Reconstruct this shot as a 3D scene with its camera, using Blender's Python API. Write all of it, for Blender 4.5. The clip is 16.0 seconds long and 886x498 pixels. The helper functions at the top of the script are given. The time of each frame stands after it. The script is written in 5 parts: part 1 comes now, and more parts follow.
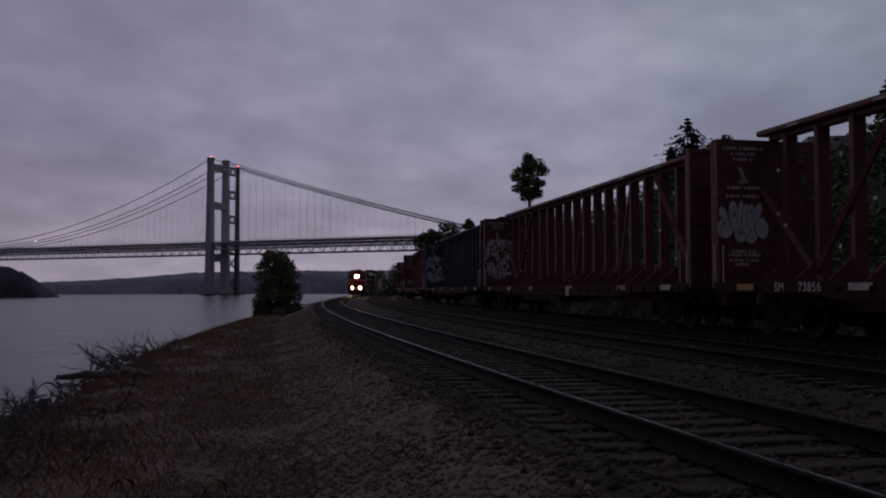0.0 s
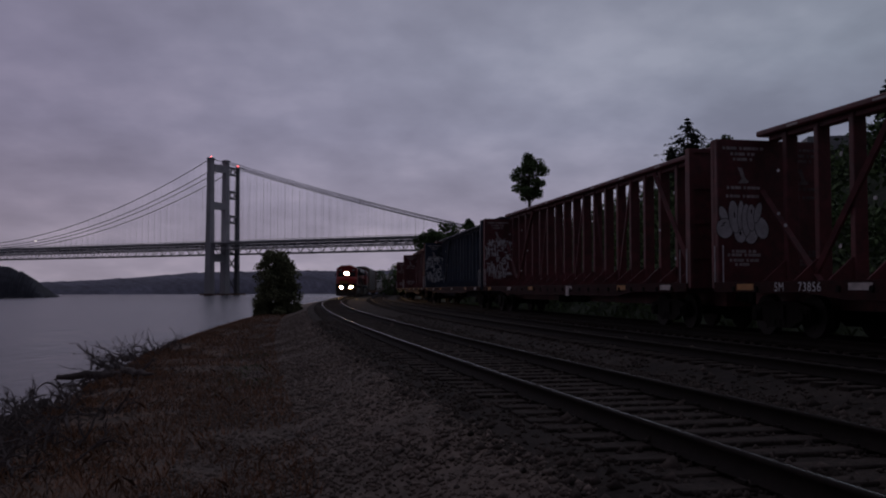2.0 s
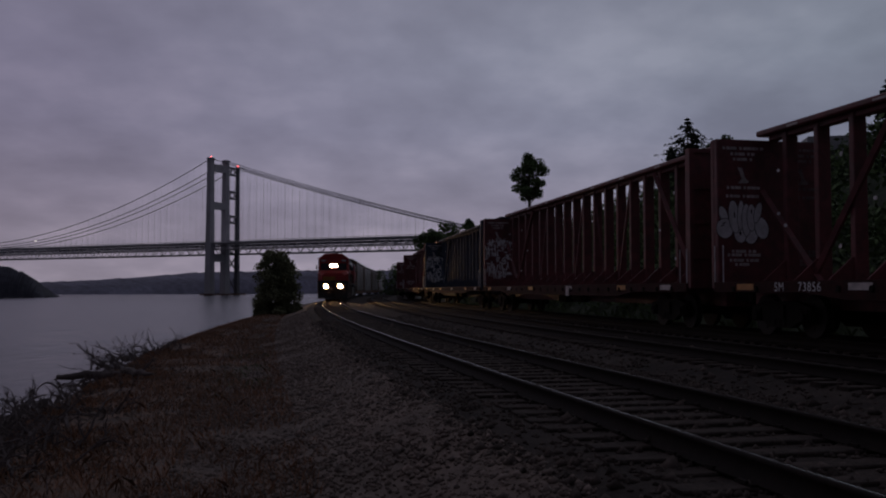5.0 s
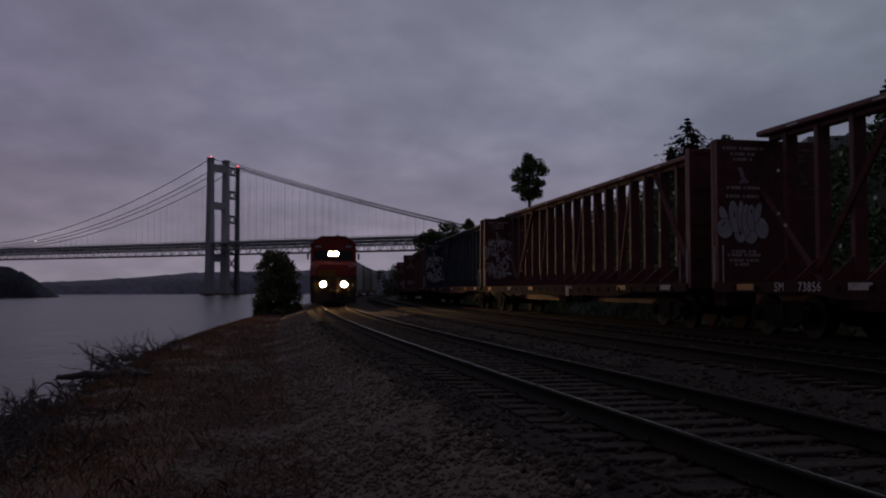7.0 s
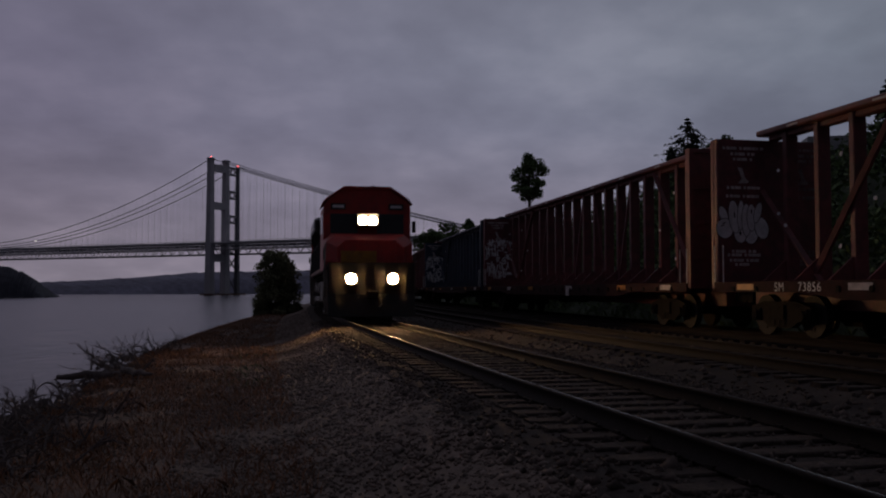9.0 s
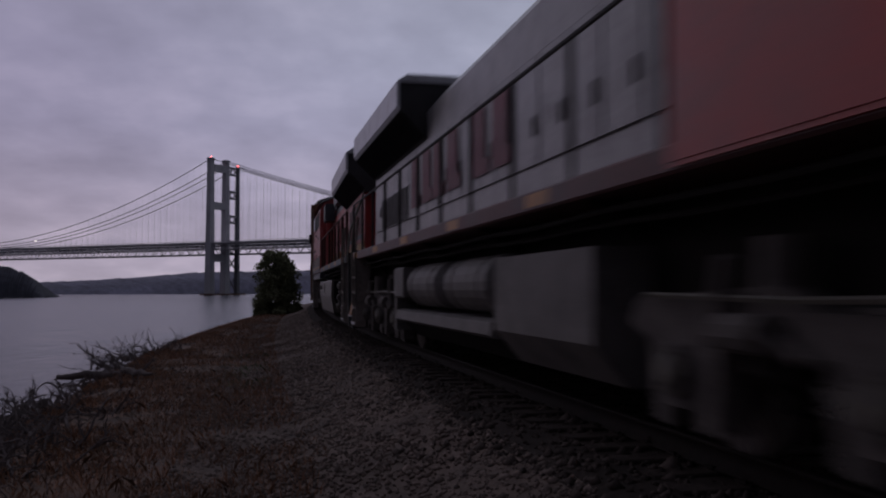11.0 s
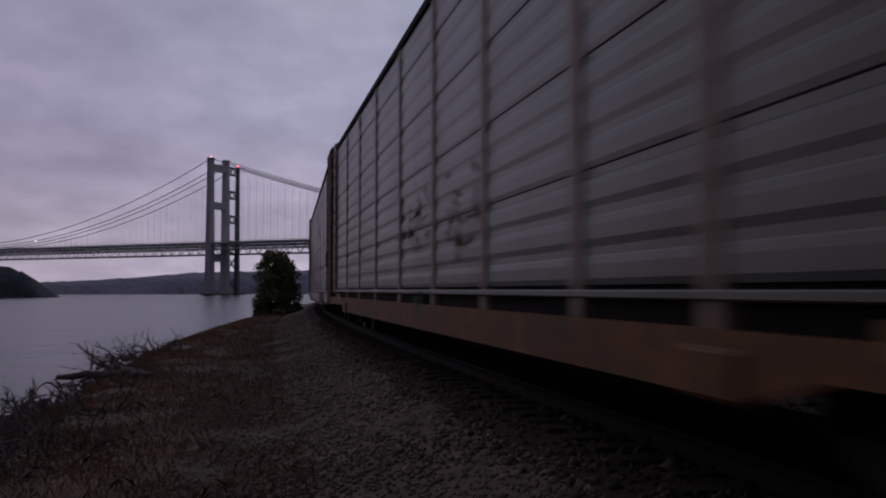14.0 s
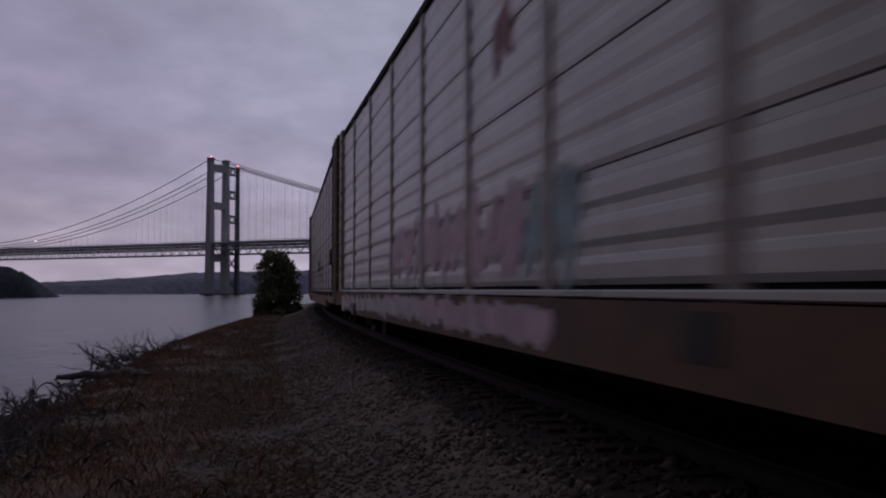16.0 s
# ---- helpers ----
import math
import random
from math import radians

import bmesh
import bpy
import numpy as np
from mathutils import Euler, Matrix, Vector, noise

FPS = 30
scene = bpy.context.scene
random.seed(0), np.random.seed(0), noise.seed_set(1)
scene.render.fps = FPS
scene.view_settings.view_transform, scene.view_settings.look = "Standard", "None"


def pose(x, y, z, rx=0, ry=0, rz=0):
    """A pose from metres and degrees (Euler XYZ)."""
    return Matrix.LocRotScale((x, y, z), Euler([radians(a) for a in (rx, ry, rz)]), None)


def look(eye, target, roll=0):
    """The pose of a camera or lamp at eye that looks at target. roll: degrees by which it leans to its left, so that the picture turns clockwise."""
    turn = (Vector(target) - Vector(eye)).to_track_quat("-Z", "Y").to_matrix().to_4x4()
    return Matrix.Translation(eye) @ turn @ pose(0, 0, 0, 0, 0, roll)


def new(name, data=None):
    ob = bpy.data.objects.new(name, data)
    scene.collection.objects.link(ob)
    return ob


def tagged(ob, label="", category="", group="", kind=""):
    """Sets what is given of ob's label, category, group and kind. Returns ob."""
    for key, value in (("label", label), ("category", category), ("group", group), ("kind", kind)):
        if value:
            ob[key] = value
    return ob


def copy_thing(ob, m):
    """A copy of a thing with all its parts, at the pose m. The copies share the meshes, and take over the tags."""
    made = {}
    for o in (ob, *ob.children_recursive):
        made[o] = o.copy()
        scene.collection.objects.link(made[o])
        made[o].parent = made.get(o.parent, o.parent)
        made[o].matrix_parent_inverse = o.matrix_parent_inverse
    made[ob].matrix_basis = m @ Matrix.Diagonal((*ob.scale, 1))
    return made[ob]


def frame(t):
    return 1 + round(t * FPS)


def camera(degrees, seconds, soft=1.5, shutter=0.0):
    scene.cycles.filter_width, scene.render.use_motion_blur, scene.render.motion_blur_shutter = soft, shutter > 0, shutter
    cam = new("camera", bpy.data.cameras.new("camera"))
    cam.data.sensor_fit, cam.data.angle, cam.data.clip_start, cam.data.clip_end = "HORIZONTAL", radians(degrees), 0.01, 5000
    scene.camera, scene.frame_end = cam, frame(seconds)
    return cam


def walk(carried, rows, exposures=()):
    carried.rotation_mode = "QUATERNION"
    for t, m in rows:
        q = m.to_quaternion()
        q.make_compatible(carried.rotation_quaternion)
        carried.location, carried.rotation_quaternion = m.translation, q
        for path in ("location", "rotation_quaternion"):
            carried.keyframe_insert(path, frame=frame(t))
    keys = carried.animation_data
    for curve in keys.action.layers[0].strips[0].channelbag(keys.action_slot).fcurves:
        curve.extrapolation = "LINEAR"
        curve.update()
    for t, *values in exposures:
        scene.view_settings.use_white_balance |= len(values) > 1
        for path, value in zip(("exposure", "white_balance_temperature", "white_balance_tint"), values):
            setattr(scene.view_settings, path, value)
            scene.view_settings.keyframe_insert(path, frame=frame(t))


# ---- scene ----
# World: x right, y away from the camera, z up from the top of the rails.
EYE_Z = 1.0337
cam = camera(51.617, 16.0, soft=2.0, shutter=0.65)
EYE = pose(0, 0, EYE_Z, 90 + 2.5523, 0, 0)
walk(cam, [(0.0, EYE), (16.0, EYE)],
     exposures=[(0.0, -1.2), (3.5, -1.3), (6.5, -1.55), (9.2, -1.7), (11.2, -0.75), (12.5, -0.70), (16.0, -0.80)])

# ---- main line: the curve of the shore track, and the train's run on it ----
X0, Y0, TH0 = 3.3706, 3.0, -0.22554
K0, K1, K2 = 0.001577, -0.000270, -0.000214
SPEED, S_NOSE = 15.099, 28.30      # m/s, and where the leading nose is at 9 s
DS = 0.5
S_TAB = np.arange(-200.0, 700.0, DS)
sc_ = np.clip(S_TAB, 0, 190) / 100
K_TAB = np.where(S_TAB < 190, K0 + K1 * sc_ + K2 * sc_ ** 2, 0.0003)
I0 = int(np.argmin(abs(S_TAB)))
acc = np.concatenate([[0], np.cumsum(K_TAB[:-1] * DS)])
T_TAB = TH0 + acc - acc[I0]
X_TAB = np.concatenate([[0], np.cumsum(np.sin(T_TAB[:-1]) * DS)])
Y_TAB = np.concatenate([[0], np.cumsum(np.cos(T_TAB[:-1]) * DS)])
X_TAB, Y_TAB = X_TAB - X_TAB[I0] + X0, Y_TAB - Y_TAB[I0] + Y0
SIDING, YARD = 4.75, 8.75       # the two tracks inland of the main line


def track(s, off=0.0, z=0.0):
    th = np.interp(s, S_TAB, T_TAB)
    return Vector((np.interp(s, S_TAB, X_TAB) + off * np.cos(th), np.interp(s, S_TAB, Y_TAB) - off * np.sin(th), z))


def track_np(s, off, z):
    th = np.interp(s, S_TAB, T_TAB)
    return np.stack([np.interp(s, S_TAB, X_TAB) + off * np.cos(th), np.interp(s, S_TAB, Y_TAB) - off * np.sin(th), z + 0 * th], -1)


def on_track(s, half, off=0.0, back=False):
    """Pose of a vehicle whose trucks stand half a metre-count either side of s; its x points down the line to the camera."""
    a, b = track(s - half, off), track(s + half, off)
    if back:
        a, b = b, a
    fx = (a - b).normalized()
    fy = Vector((0, 0, 1)).cross(fx)
    m = Matrix((fx, fy, Vector((0, 0, 1)))).transposed().to_4x4()
    m.translation = (a + b) / 2
    return m


# ---- light: overcast dusk ----
world = bpy.data.worlds.new("dusk")
scene.world = world
world.use_nodes = True
nt = world.node_tree
for n in list(nt.nodes):
    nt.nodes.remove(n)


def wn(kind, **kw):
    n = nt.nodes.new(kind)
    for k, v in kw.items():
        n.inputs[k].default_value = v
    return n


def wmath(op, a, b=None):
    n = nt.nodes.new("ShaderNodeMath")
    n.operation = op
    for i, v in enumerate((a, b)):
        if v is None:
            continue
        if isinstance(v, (int, float)):
            n.inputs[i].default_value = v
        else:
            nt.links.new(v, n.inputs[i])
    return n.outputs[0]


def wmix(fac, a, b, blend="MIX"):
    n = nt.nodes.new("ShaderNodeMix")
    n.data_type, n.blend_type = "RGBA", blend
    for i, v in ((0, fac), (6, a), (7, b)):
        if isinstance(v, (int, float)):
            n.inputs[i].default_value = v
        elif isinstance(v, tuple):
            n.inputs[i].default_value = (*v, 1)
        else:
            nt.links.new(v, n.inputs[i])
    return n.outputs[2]


def wramp(fac, stops):
    n = nt.nodes.new("ShaderNodeValToRGB")
    nt.links.new(fac, n.inputs[0])
    e = n.color_ramp.elements
    e[0].position, e[0].color = stops[0][0], (*stops[0][1], 1)
    e[1].position, e[1].color = stops[-1][0], (*stops[-1][1], 1)
    for q, c in stops[1:-1]:
        e.new(q).color = (*c, 1)
    return n.outputs[0]


co = nt.nodes.new("ShaderNodeTexCoord")
sep = nt.nodes.new("ShaderNodeSeparateXYZ")
nt.links.new(co.outputs["Generated"], sep.inputs[0])
dx, dy, dz = sep.outputs
up = wmath("ADD", wmath("MAXIMUM", dz, 0.0), 0.26)
com = nt.nodes.new("ShaderNodeCombineXYZ")
nt.links.new(wmath("DIVIDE", dx, up), com.inputs[0])
nt.links.new(wmath("DIVIDE", dy, up), com.inputs[1])


def wnoise(scale, detail, rough, sx, sy):
    m = nt.nodes.new("ShaderNodeMapping")
    m.inputs["Scale"].default_value = (sx, sy, 1)
    m.inputs["Rotation"].default_value = (0, 0, radians(-12))
    nt.links.new(com.outputs[0], m.inputs[0])
    n = wn("ShaderNodeTexNoise", Scale=scale, Detail=detail, Roughness=rough)
    nt.links.new(m.outputs[0], n.inputs["Vector"])
    return n.outputs["Fac"]


clouds = wmath("ADD", wmath("MULTIPLY", wnoise(2.4, 5, 0.5, 0.85, 0.75), 0.70), wmath("MULTIPLY", wnoise(8.0, 4, 0.5, 0.8, 0.7), 0.30))
height = wmath("MAXIMUM", dz, 0.0)
base_l = wramp(height, [(0.0, (0.73, 0.645, 0.81)), (0.08, (0.62, 0.545, 0.73)), (0.17, (0.54, 0.495, 0.71)), (0.24, (0.53, 0.49, 0.71)), (0.34, (0.55, 0.52, 0.73)), (0.5, (0.70, 0.69, 0.87)), (1.0, (0.98, 0.97, 1.18))])
base_r = wramp(height, [(0.0, (0.66, 0.59, 0.76)), (0.08, (0.51, 0.495, 0.67)), (0.17, (0.54, 0.58, 0.77)), (0.24, (0.60, 0.665, 0.84)), (0.34, (0.60, 0.655, 0.82)), (0.5, (0.72, 0.74, 0.89)), (1.0, (0.98, 0.97, 1.18))])
side = wmath("ADD", wmath("MULTIPLY", dx, 1.25), 0.5)
side_n = nt.nodes.new("ShaderNodeClamp")
nt.links.new(side, side_n.inputs[0])
overcast = wmix(side_n.outputs[0], base_l, base_r)
shade = wramp(clouds, [(0.36, (0.80, 0.80, 0.82)), (0.5, (0.98, 0.98, 0.99)), (0.63, (1.22, 1.20, 1.18))])
overcast = wmix(1.0, overcast, shade, "MULTIPLY")
dusk = wramp(wmath("ADD", wmath("MULTIPLY", dy, 0.5), 0.5), [(0.1, (0.17, 0.17, 0.19)), (0.5, (0.23, 0.23, 0.25)), (0.76, (0.56, 0.56, 0.58)), (0.93, (1.0, 1.0, 1.0)), (0.968, (1.02, 1.02, 1.02)), (0.987, (1.17, 1.17, 1.16)), (1.0, (1.2, 1.2, 1.18))])
overcast = wmix(1.0, overcast, dusk, "MULTIPLY")
sky = nt.nodes.new("ShaderNodeTexSky")
sky.sky_type, sky.sun_disc = "NISHITA", False
sky.sun_elevation, sky.sun_rotation = radians(4), radians(-55)
glim = wmix(1.0, sky.outputs[0], (0.05, 0.05, 0.05), "MULTIPLY")
bg = nt.nodes.new("ShaderNodeBackground")
bg.inputs[1].default_value = 1.0
nt.links.new(wmix(0.06, overcast, glim), bg.inputs[0])
out = nt.nodes.new("ShaderNodeOutputWorld")
nt.links.new(bg.outputs[0], out.inputs[0])

sun = new("sun", bpy.data.lights.new("sun", "SUN"))
sun.data.energy, sun.data.angle, sun.data.color = 0.10, radians(40), (1.0, 0.86, 0.86)
sun.matrix_basis = look((-60, 42, 30), (0, 0, 0))

# ---- materials ----
MATS = {}


def mat(name, color, rough=0.7, metal=0.0, vary=0.25, scale=3.0, bump=0.15, fine=40.0, dirt=None, dirt_amount=0.5, island=0.0, stretch=(1, 1, 1), spec=0.5):
    """A weathered surface: two scales of tone, optional dirt colour, grain in the relief."""
    if name in MATS:
        return MATS[name]
    m = bpy.data.materials.new(name)
    m.use_nodes = True
    t = m.node_tree
    bs = t.nodes["Principled BSDF"]
    bs.inputs["Roughness"].default_value, bs.inputs["Metallic"].default_value, bs.inputs["Specular IOR Level"].default_value = rough, metal, spec
    tc = t.nodes.new("ShaderNodeTexCoord")
    mp = t.nodes.new("ShaderNodeMapping")
    mp.inputs["Scale"].default_value = stretch
    t.links.new(tc.outputs["Object"], mp.inputs[0])

    def noise_(sc, det, ro):
        n = t.nodes.new("ShaderNodeTexNoise")
        n.inputs["Scale"].default_value, n.inputs["Detail"].default_value, n.inputs["Roughness"].default_value = sc, det, ro
        t.links.new(mp.outputs[0], n.inputs["Vector"])
        return n.outputs["Fac"]

    def mul(a, b):
        x = t.nodes.new("ShaderNodeMix")
        x.data_type, x.blend_type = "RGBA", "MULTIPLY"
        x.inputs[0].default_value = 1
        t.links.new(a, x.inputs[6])
        t.links.new(b, x.inputs[7])
        return x.outputs[2]

    def ramp(f, a, b, lo=0.3, hi=0.7):
        r = t.nodes.new("ShaderNodeValToRGB")
        t.links.new(f, r.inputs[0])
        r.color_ramp.elements[0].position, r.color_ramp.elements[1].position = lo, hi
        r.color_ramp.elements[0].color, r.color_ramp.elements[1].color = (*a, 1), (*b, 1)
        return r.outputs[0]

    big, small = noise_(scale, 4, 0.6), noise_(fine, 3, 0.6)
    c0 = tuple(c * (1 - vary) for c in color)
    c1 = tuple(min(1, c * (1 + vary)) for c in color)
    col = ramp(big, c0, c1)
    col = mul(col, ramp(small, (1 - vary * 0.7,) * 3, (1 + vary * 0.4,) * 3))
    if dirt:
        x = t.nodes.new("ShaderNodeMix")
        x.data_type = "RGBA"
        t.links.new(ramp(noise_(scale * 2.3, 6, 0.7), (0, 0, 0), (dirt_amount,) * 3, 0.45, 0.72), x.inputs[0])
        t.links.new(col, x.inputs[6])
        x.inputs[7].default_value = (*dirt, 1)
        col = x.outputs[2]
    if island:
        g = t.nodes.new("ShaderNodeNewGeometry")
        col = mul(col, ramp(g.outputs["Random Per Island"], (1 - island,) * 3, (1 + island,) * 3, 0, 1))
    t.links.new(col, bs.inputs["Base Color"])
    rr = t.nodes.new("ShaderNodeMapRange")
    rr.inputs[3].default_value, rr.inputs[4].default_value = max(0.03, rough - 0.12), min(1, rough + 0.12)
    t.links.new(big, rr.inputs[0])
    t.links.new(rr.outputs[0], bs.inputs["Roughness"])
    if bump:
        b = t.nodes.new("ShaderNodeBump")
        b.inputs["Strength"].default_value, b.inputs["Distance"].default_value = bump, 0.02
        t.links.new(small, b.inputs["Height"])
        t.links.new(b.outputs[0], bs.inputs["Normal"])
    MATS[name] = m
    return m


def glow(name, color, power):
    m = bpy.data.materials.new(name)
    m.use_nodes = True
    bs = m.node_tree.nodes["Principled BSDF"]
    bs.inputs["Base Color"].default_value = (*color, 1)
    bs.inputs["Emission Color"].default_value = (*color, 1)
    bs.inputs["Emission Strength"].default_value = power
    return m


BALLAST = mat("ballast", (0.168, 0.122, 0.098), 0.95, vary=0.4, scale=1.2, fine=28, bump=0.9, dirt=(0.052, 0.038, 0.029), dirt_amount=0.65)
TRACKBED = mat("oily_track_ballast", (0.058, 0.045, 0.039), 0.95, vary=0.45, scale=1.2, fine=28, bump=0.9, dirt=(0.022, 0.018, 0.016), dirt_amount=0.7, spec=0.12)
STONE_D = mat("oily_stones", (0.085, 0.067, 0.058), 0.92, vary=0.3, scale=4, fine=60, island=0.55, spec=0.12)
STONE = mat("stones", (0.178, 0.136, 0.114), 0.92, vary=0.3, scale=4, fine=60, island=0.5)
SLOPE = mat("dry_bank", (0.175, 0.106, 0.072), 0.97, vary=0.55, scale=0.8, fine=14, bump=0.9, dirt=(0.035, 0.027, 0.018), dirt_amount=0.8)
GRASS = mat("dry_grass", (0.31, 0.165, 0.098), 0.95, vary=0.4, scale=1.2, island=0.5)
GREEN = mat("green_blades", (0.085, 0.13, 0.042), 0.9, vary=0.3, island=0.5)
LEAF = mat("leaves", (0.105, 0.160, 0.060), 0.85, vary=0.35, scale=0.6, island=0.5)
FIR = mat("fir_needles", (0.022, 0.036, 0.022), 0.85, vary=0.3, island=0.4)
SHRUB = mat("shrub_leaves", (0.20, 0.21, 0.115), 0.85, vary=0.35, scale=0.6, island=0.5)
BARK = mat("bark", (0.09, 0.07, 0.055), 0.95, vary=0.4, fine=50, bump=0.6)
DRIFT = mat("driftwood", (0.13, 0.105, 0.10), 0.9, vary=0.35, fine=30, bump=0.4)
ROCK = mat("riprap", (0.12, 0.11, 0.115), 0.95, vary=0.4, scale=2, fine=18, bump=0.7, island=0.35)
WHEEL_D = mat("dusty_wheel_steel", (0.17, 0.145, 0.13), 0.8, 0.0, vary=0.3, scale=5, dirt=(0.07, 0.055, 0.05), dirt_amount=0.6)
STEEL = mat("rail_steel", (0.020, 0.015, 0.013), 0.8, 0.0, vary=0.35, fine=20, spec=0.12)
BRIGHT = mat("railhead", (0.33, 0.315, 0.31), 0.20, 1.0, vary=0.12, scale=8, fine=80, bump=0.03)
DULL = mat("railhead_dull", (0.024, 0.018, 0.016), 0.75, 0.0, vary=0.3, spec=0.08)
TIE = mat("tie_wood", (0.056, 0.043, 0.037), 0.9, vary=0.45, scale=5, fine=35, bump=0.6, island=0.25, spec=0.12)
OXIDE = mat("oxide_red_paint", (0.185, 0.056, 0.060), 0.6, vary=0.3, scale=1.5, dirt=(0.06, 0.042, 0.042), dirt_amount=0.75)
# Darker version of the oxide red, for the side sills.
OXIDE_DARK = mat("dark_oxide_paint", (0.055, 0.020, 0.020), 0.8, vary=0.35, scale=1.5, dirt=(0.02, 0.016, 0.016), dirt_amount=0.8, spec=0.12)
BLUEP = mat("faded_blue_paint", (0.045, 0.060, 0.095), 0.7, vary=0.3, scale=1.5, dirt=(0.05, 0.045, 0.05), dirt_amount=0.7)
UNDER = mat("grimy_underframe", (0.016, 0.014, 0.013), 0.85, vary=0.4, scale=3, dirt=(0.035, 0.026, 0.022), spec=0.12)
STEPS = mat("scuffed_step_metal", (0.27, 0.23, 0.20), 0.6, vary=0.3, scale=2.5, dirt=(0.08, 0.06, 0.05), dirt_amount=0.7)
WHEEL = mat("wheel_steel", (0.022, 0.018, 0.016), 0.75, 0.2, vary=0.3)
WHITE = mat("white_paint", (0.82, 0.82, 0.84), 0.7, vary=0.15, dirt=(0.35, 0.32, 0.32), dirt_amount=0.5)
FADE = mat("faded_stencil", (0.60, 0.54, 0.53), 0.8, vary=0.4, fine=25)
WORN = mat("worn_stencil", (0.20, 0.15, 0.15), 0.85, vary=0.5, fine=25)
SCRAWL = mat("scrawl", (0.78, 0.77, 0.80), 0.8, vary=0.3, fine=12)
ORANGE = mat("reflector_orange", (0.50, 0.22, 0.05), 0.5, vary=0.3)
BLACK = mat("black_rubber", (0.012, 0.012, 0.013), 0.7, vary=0.3)
LOCO_DIRT = (0.07, 0.055, 0.05)
SILVER = mat("silver_grey_paint", (0.34, 0.33, 0.327), 0.36, vary=0.28, scale=1.2, bump=0.08, dirt=(0.11, 0.09, 0.087), dirt_amount=0.8, spec=0.6)
RED = mat("warm_red_paint", (0.46, 0.034, 0.030), 0.45, vary=0.2, scale=1.2, bump=0.08, dirt=LOCO_DIRT, dirt_amount=0.5)
ROSE = mat("sun_faded_orange_red", (0.50, 0.080, 0.075), 0.46, vary=0.25, scale=1.0, bump=0.08, dirt=(0.14, 0.05, 0.047), dirt_amount=0.5)
MAROON = mat("dull_maroon_sill", (0.13, 0.05, 0.05), 0.55, vary=0.3, scale=1.5, bump=0.08, dirt=LOCO_DIRT, dirt_amount=0.7, spec=0.4)
TANKD = mat("sooty_tank", (0.17, 0.155, 0.145), 0.6, vary=0.25, scale=0.8, dirt=(0.05, 0.045, 0.04), dirt_amount=0.7)
ROOFW = mat("pale_grey_cab_roof", (0.58, 0.59, 0.61), 0.45, vary=0.15, dirt=(0.35, 0.33, 0.33), dirt_amount=0.6)
TAUPE = mat("grimy_taupe_band", (0.20, 0.135, 0.105), 0.65, vary=0.3, scale=1.5, dirt=(0.10, 0.085, 0.085), dirt_amount=0.8)
SLATE_T = mat("weathered_slate_hood", (0.155, 0.165, 0.188), 0.45, vary=0.35, scale=1.4, bump=0.08, dirt=(0.09, 0.06, 0.045), dirt_amount=0.6)
DARKG = mat("dark_slate_paint", (0.072, 0.080, 0.093), 0.5, vary=0.25, scale=1.2, bump=0.08, dirt=LOCO_DIRT, dirt_amount=0.5, spec=0.4)
YELLOW = mat("golden_stripe", (0.38, 0.185, 0.022), 0.55, vary=0.3, scale=2.0, dirt=(0.12, 0.06, 0.04), dirt_amount=0.6)
FASCIA = mat("pale_fascia_paint", (0.62, 0.62, 0.65), 0.34, vary=0.2, scale=1.2, bump=0.08, dirt=(0.25, 0.23, 0.23), dirt_amount=0.6, spec=0.9)
TANKG = mat("dusty_tank", (0.15, 0.137, 0.108), 0.5, vary=0.2, scale=0.8, bump=0.08, dirt=(0.085, 0.073, 0.065), dirt_amount=0.7, spec=0.5)
TRUCKG = mat("dusty_truck_steel", (0.135, 0.115, 0.105), 0.85, vary=0.35, scale=3, dirt=(0.035, 0.03, 0.027), dirt_amount=0.7)
RAIL_R = mat("dark_red_brown_rail", (0.075, 0.022, 0.02), 0.7, vary=0.3)
GLASS = mat("cab_glass", (0.02, 0.022, 0.026), 0.08, vary=0.1, bump=0)
# The hood's rose darkened, with the shade of the slots in the colour.
LOUVRE_R = mat("shaded_red_louvre", (0.15, 0.045, 0.042), 0.6, vary=0.3)
GRILLE = mat("dark_grille", (0.035, 0.032, 0.034), 0.7, vary=0.3)
PANEL = mat("galvanised_panel", (0.082, 0.088, 0.077), 0.34, 0.3, vary=0.42, scale=0.7, dirt=(0.038, 0.032, 0.026), dirt_amount=0.9, stretch=(1, 1, 0.35), spec=0.6)
PANEL_L = mat("pale_panel", (0.29, 0.286, 0.278), 0.30, 0.25, vary=0.28, scale=0.7, dirt=(0.17, 0.15, 0.145), dirt_amount=0.75, stretch=(1, 1, 0.35), spec=0.6)
RUST = mat("rusty_brown_paint", (0.150, 0.073, 0.040), 0.6, vary=0.35, scale=1.6, dirt=(0.06, 0.034, 0.024), dirt_amount=0.7)
POST_T = mat("tan_post", (0.26, 0.17, 0.125), 0.5, vary=0.28, scale=1.5, dirt=(0.10, 0.055, 0.038), dirt_amount=0.7)
SILL_O = mat("orange_brown_sill", (0.225, 0.094, 0.032), 0.65, vary=0.4, scale=1.6, dirt=(0.075, 0.045, 0.036), dirt_amount=0.8, spec=0.3)
PINK = mat("pink_spray", (0.60, 0.40, 0.49), 0.6, vary=0.3, scale=1.5, dirt=(0.46, 0.42, 0.44), dirt_amount=0.85)
CYAN = mat("cyan_spray", (0.34, 0.46, 0.49), 0.75, vary=0.3, scale=2, dirt=(0.32, 0.32, 0.34), dirt_amount=0.8)
CONCRETE = mat("tower_concrete", (0.60, 0.58, 0.60), 0.85, vary=0.12, scale=0.05, fine=0.6)
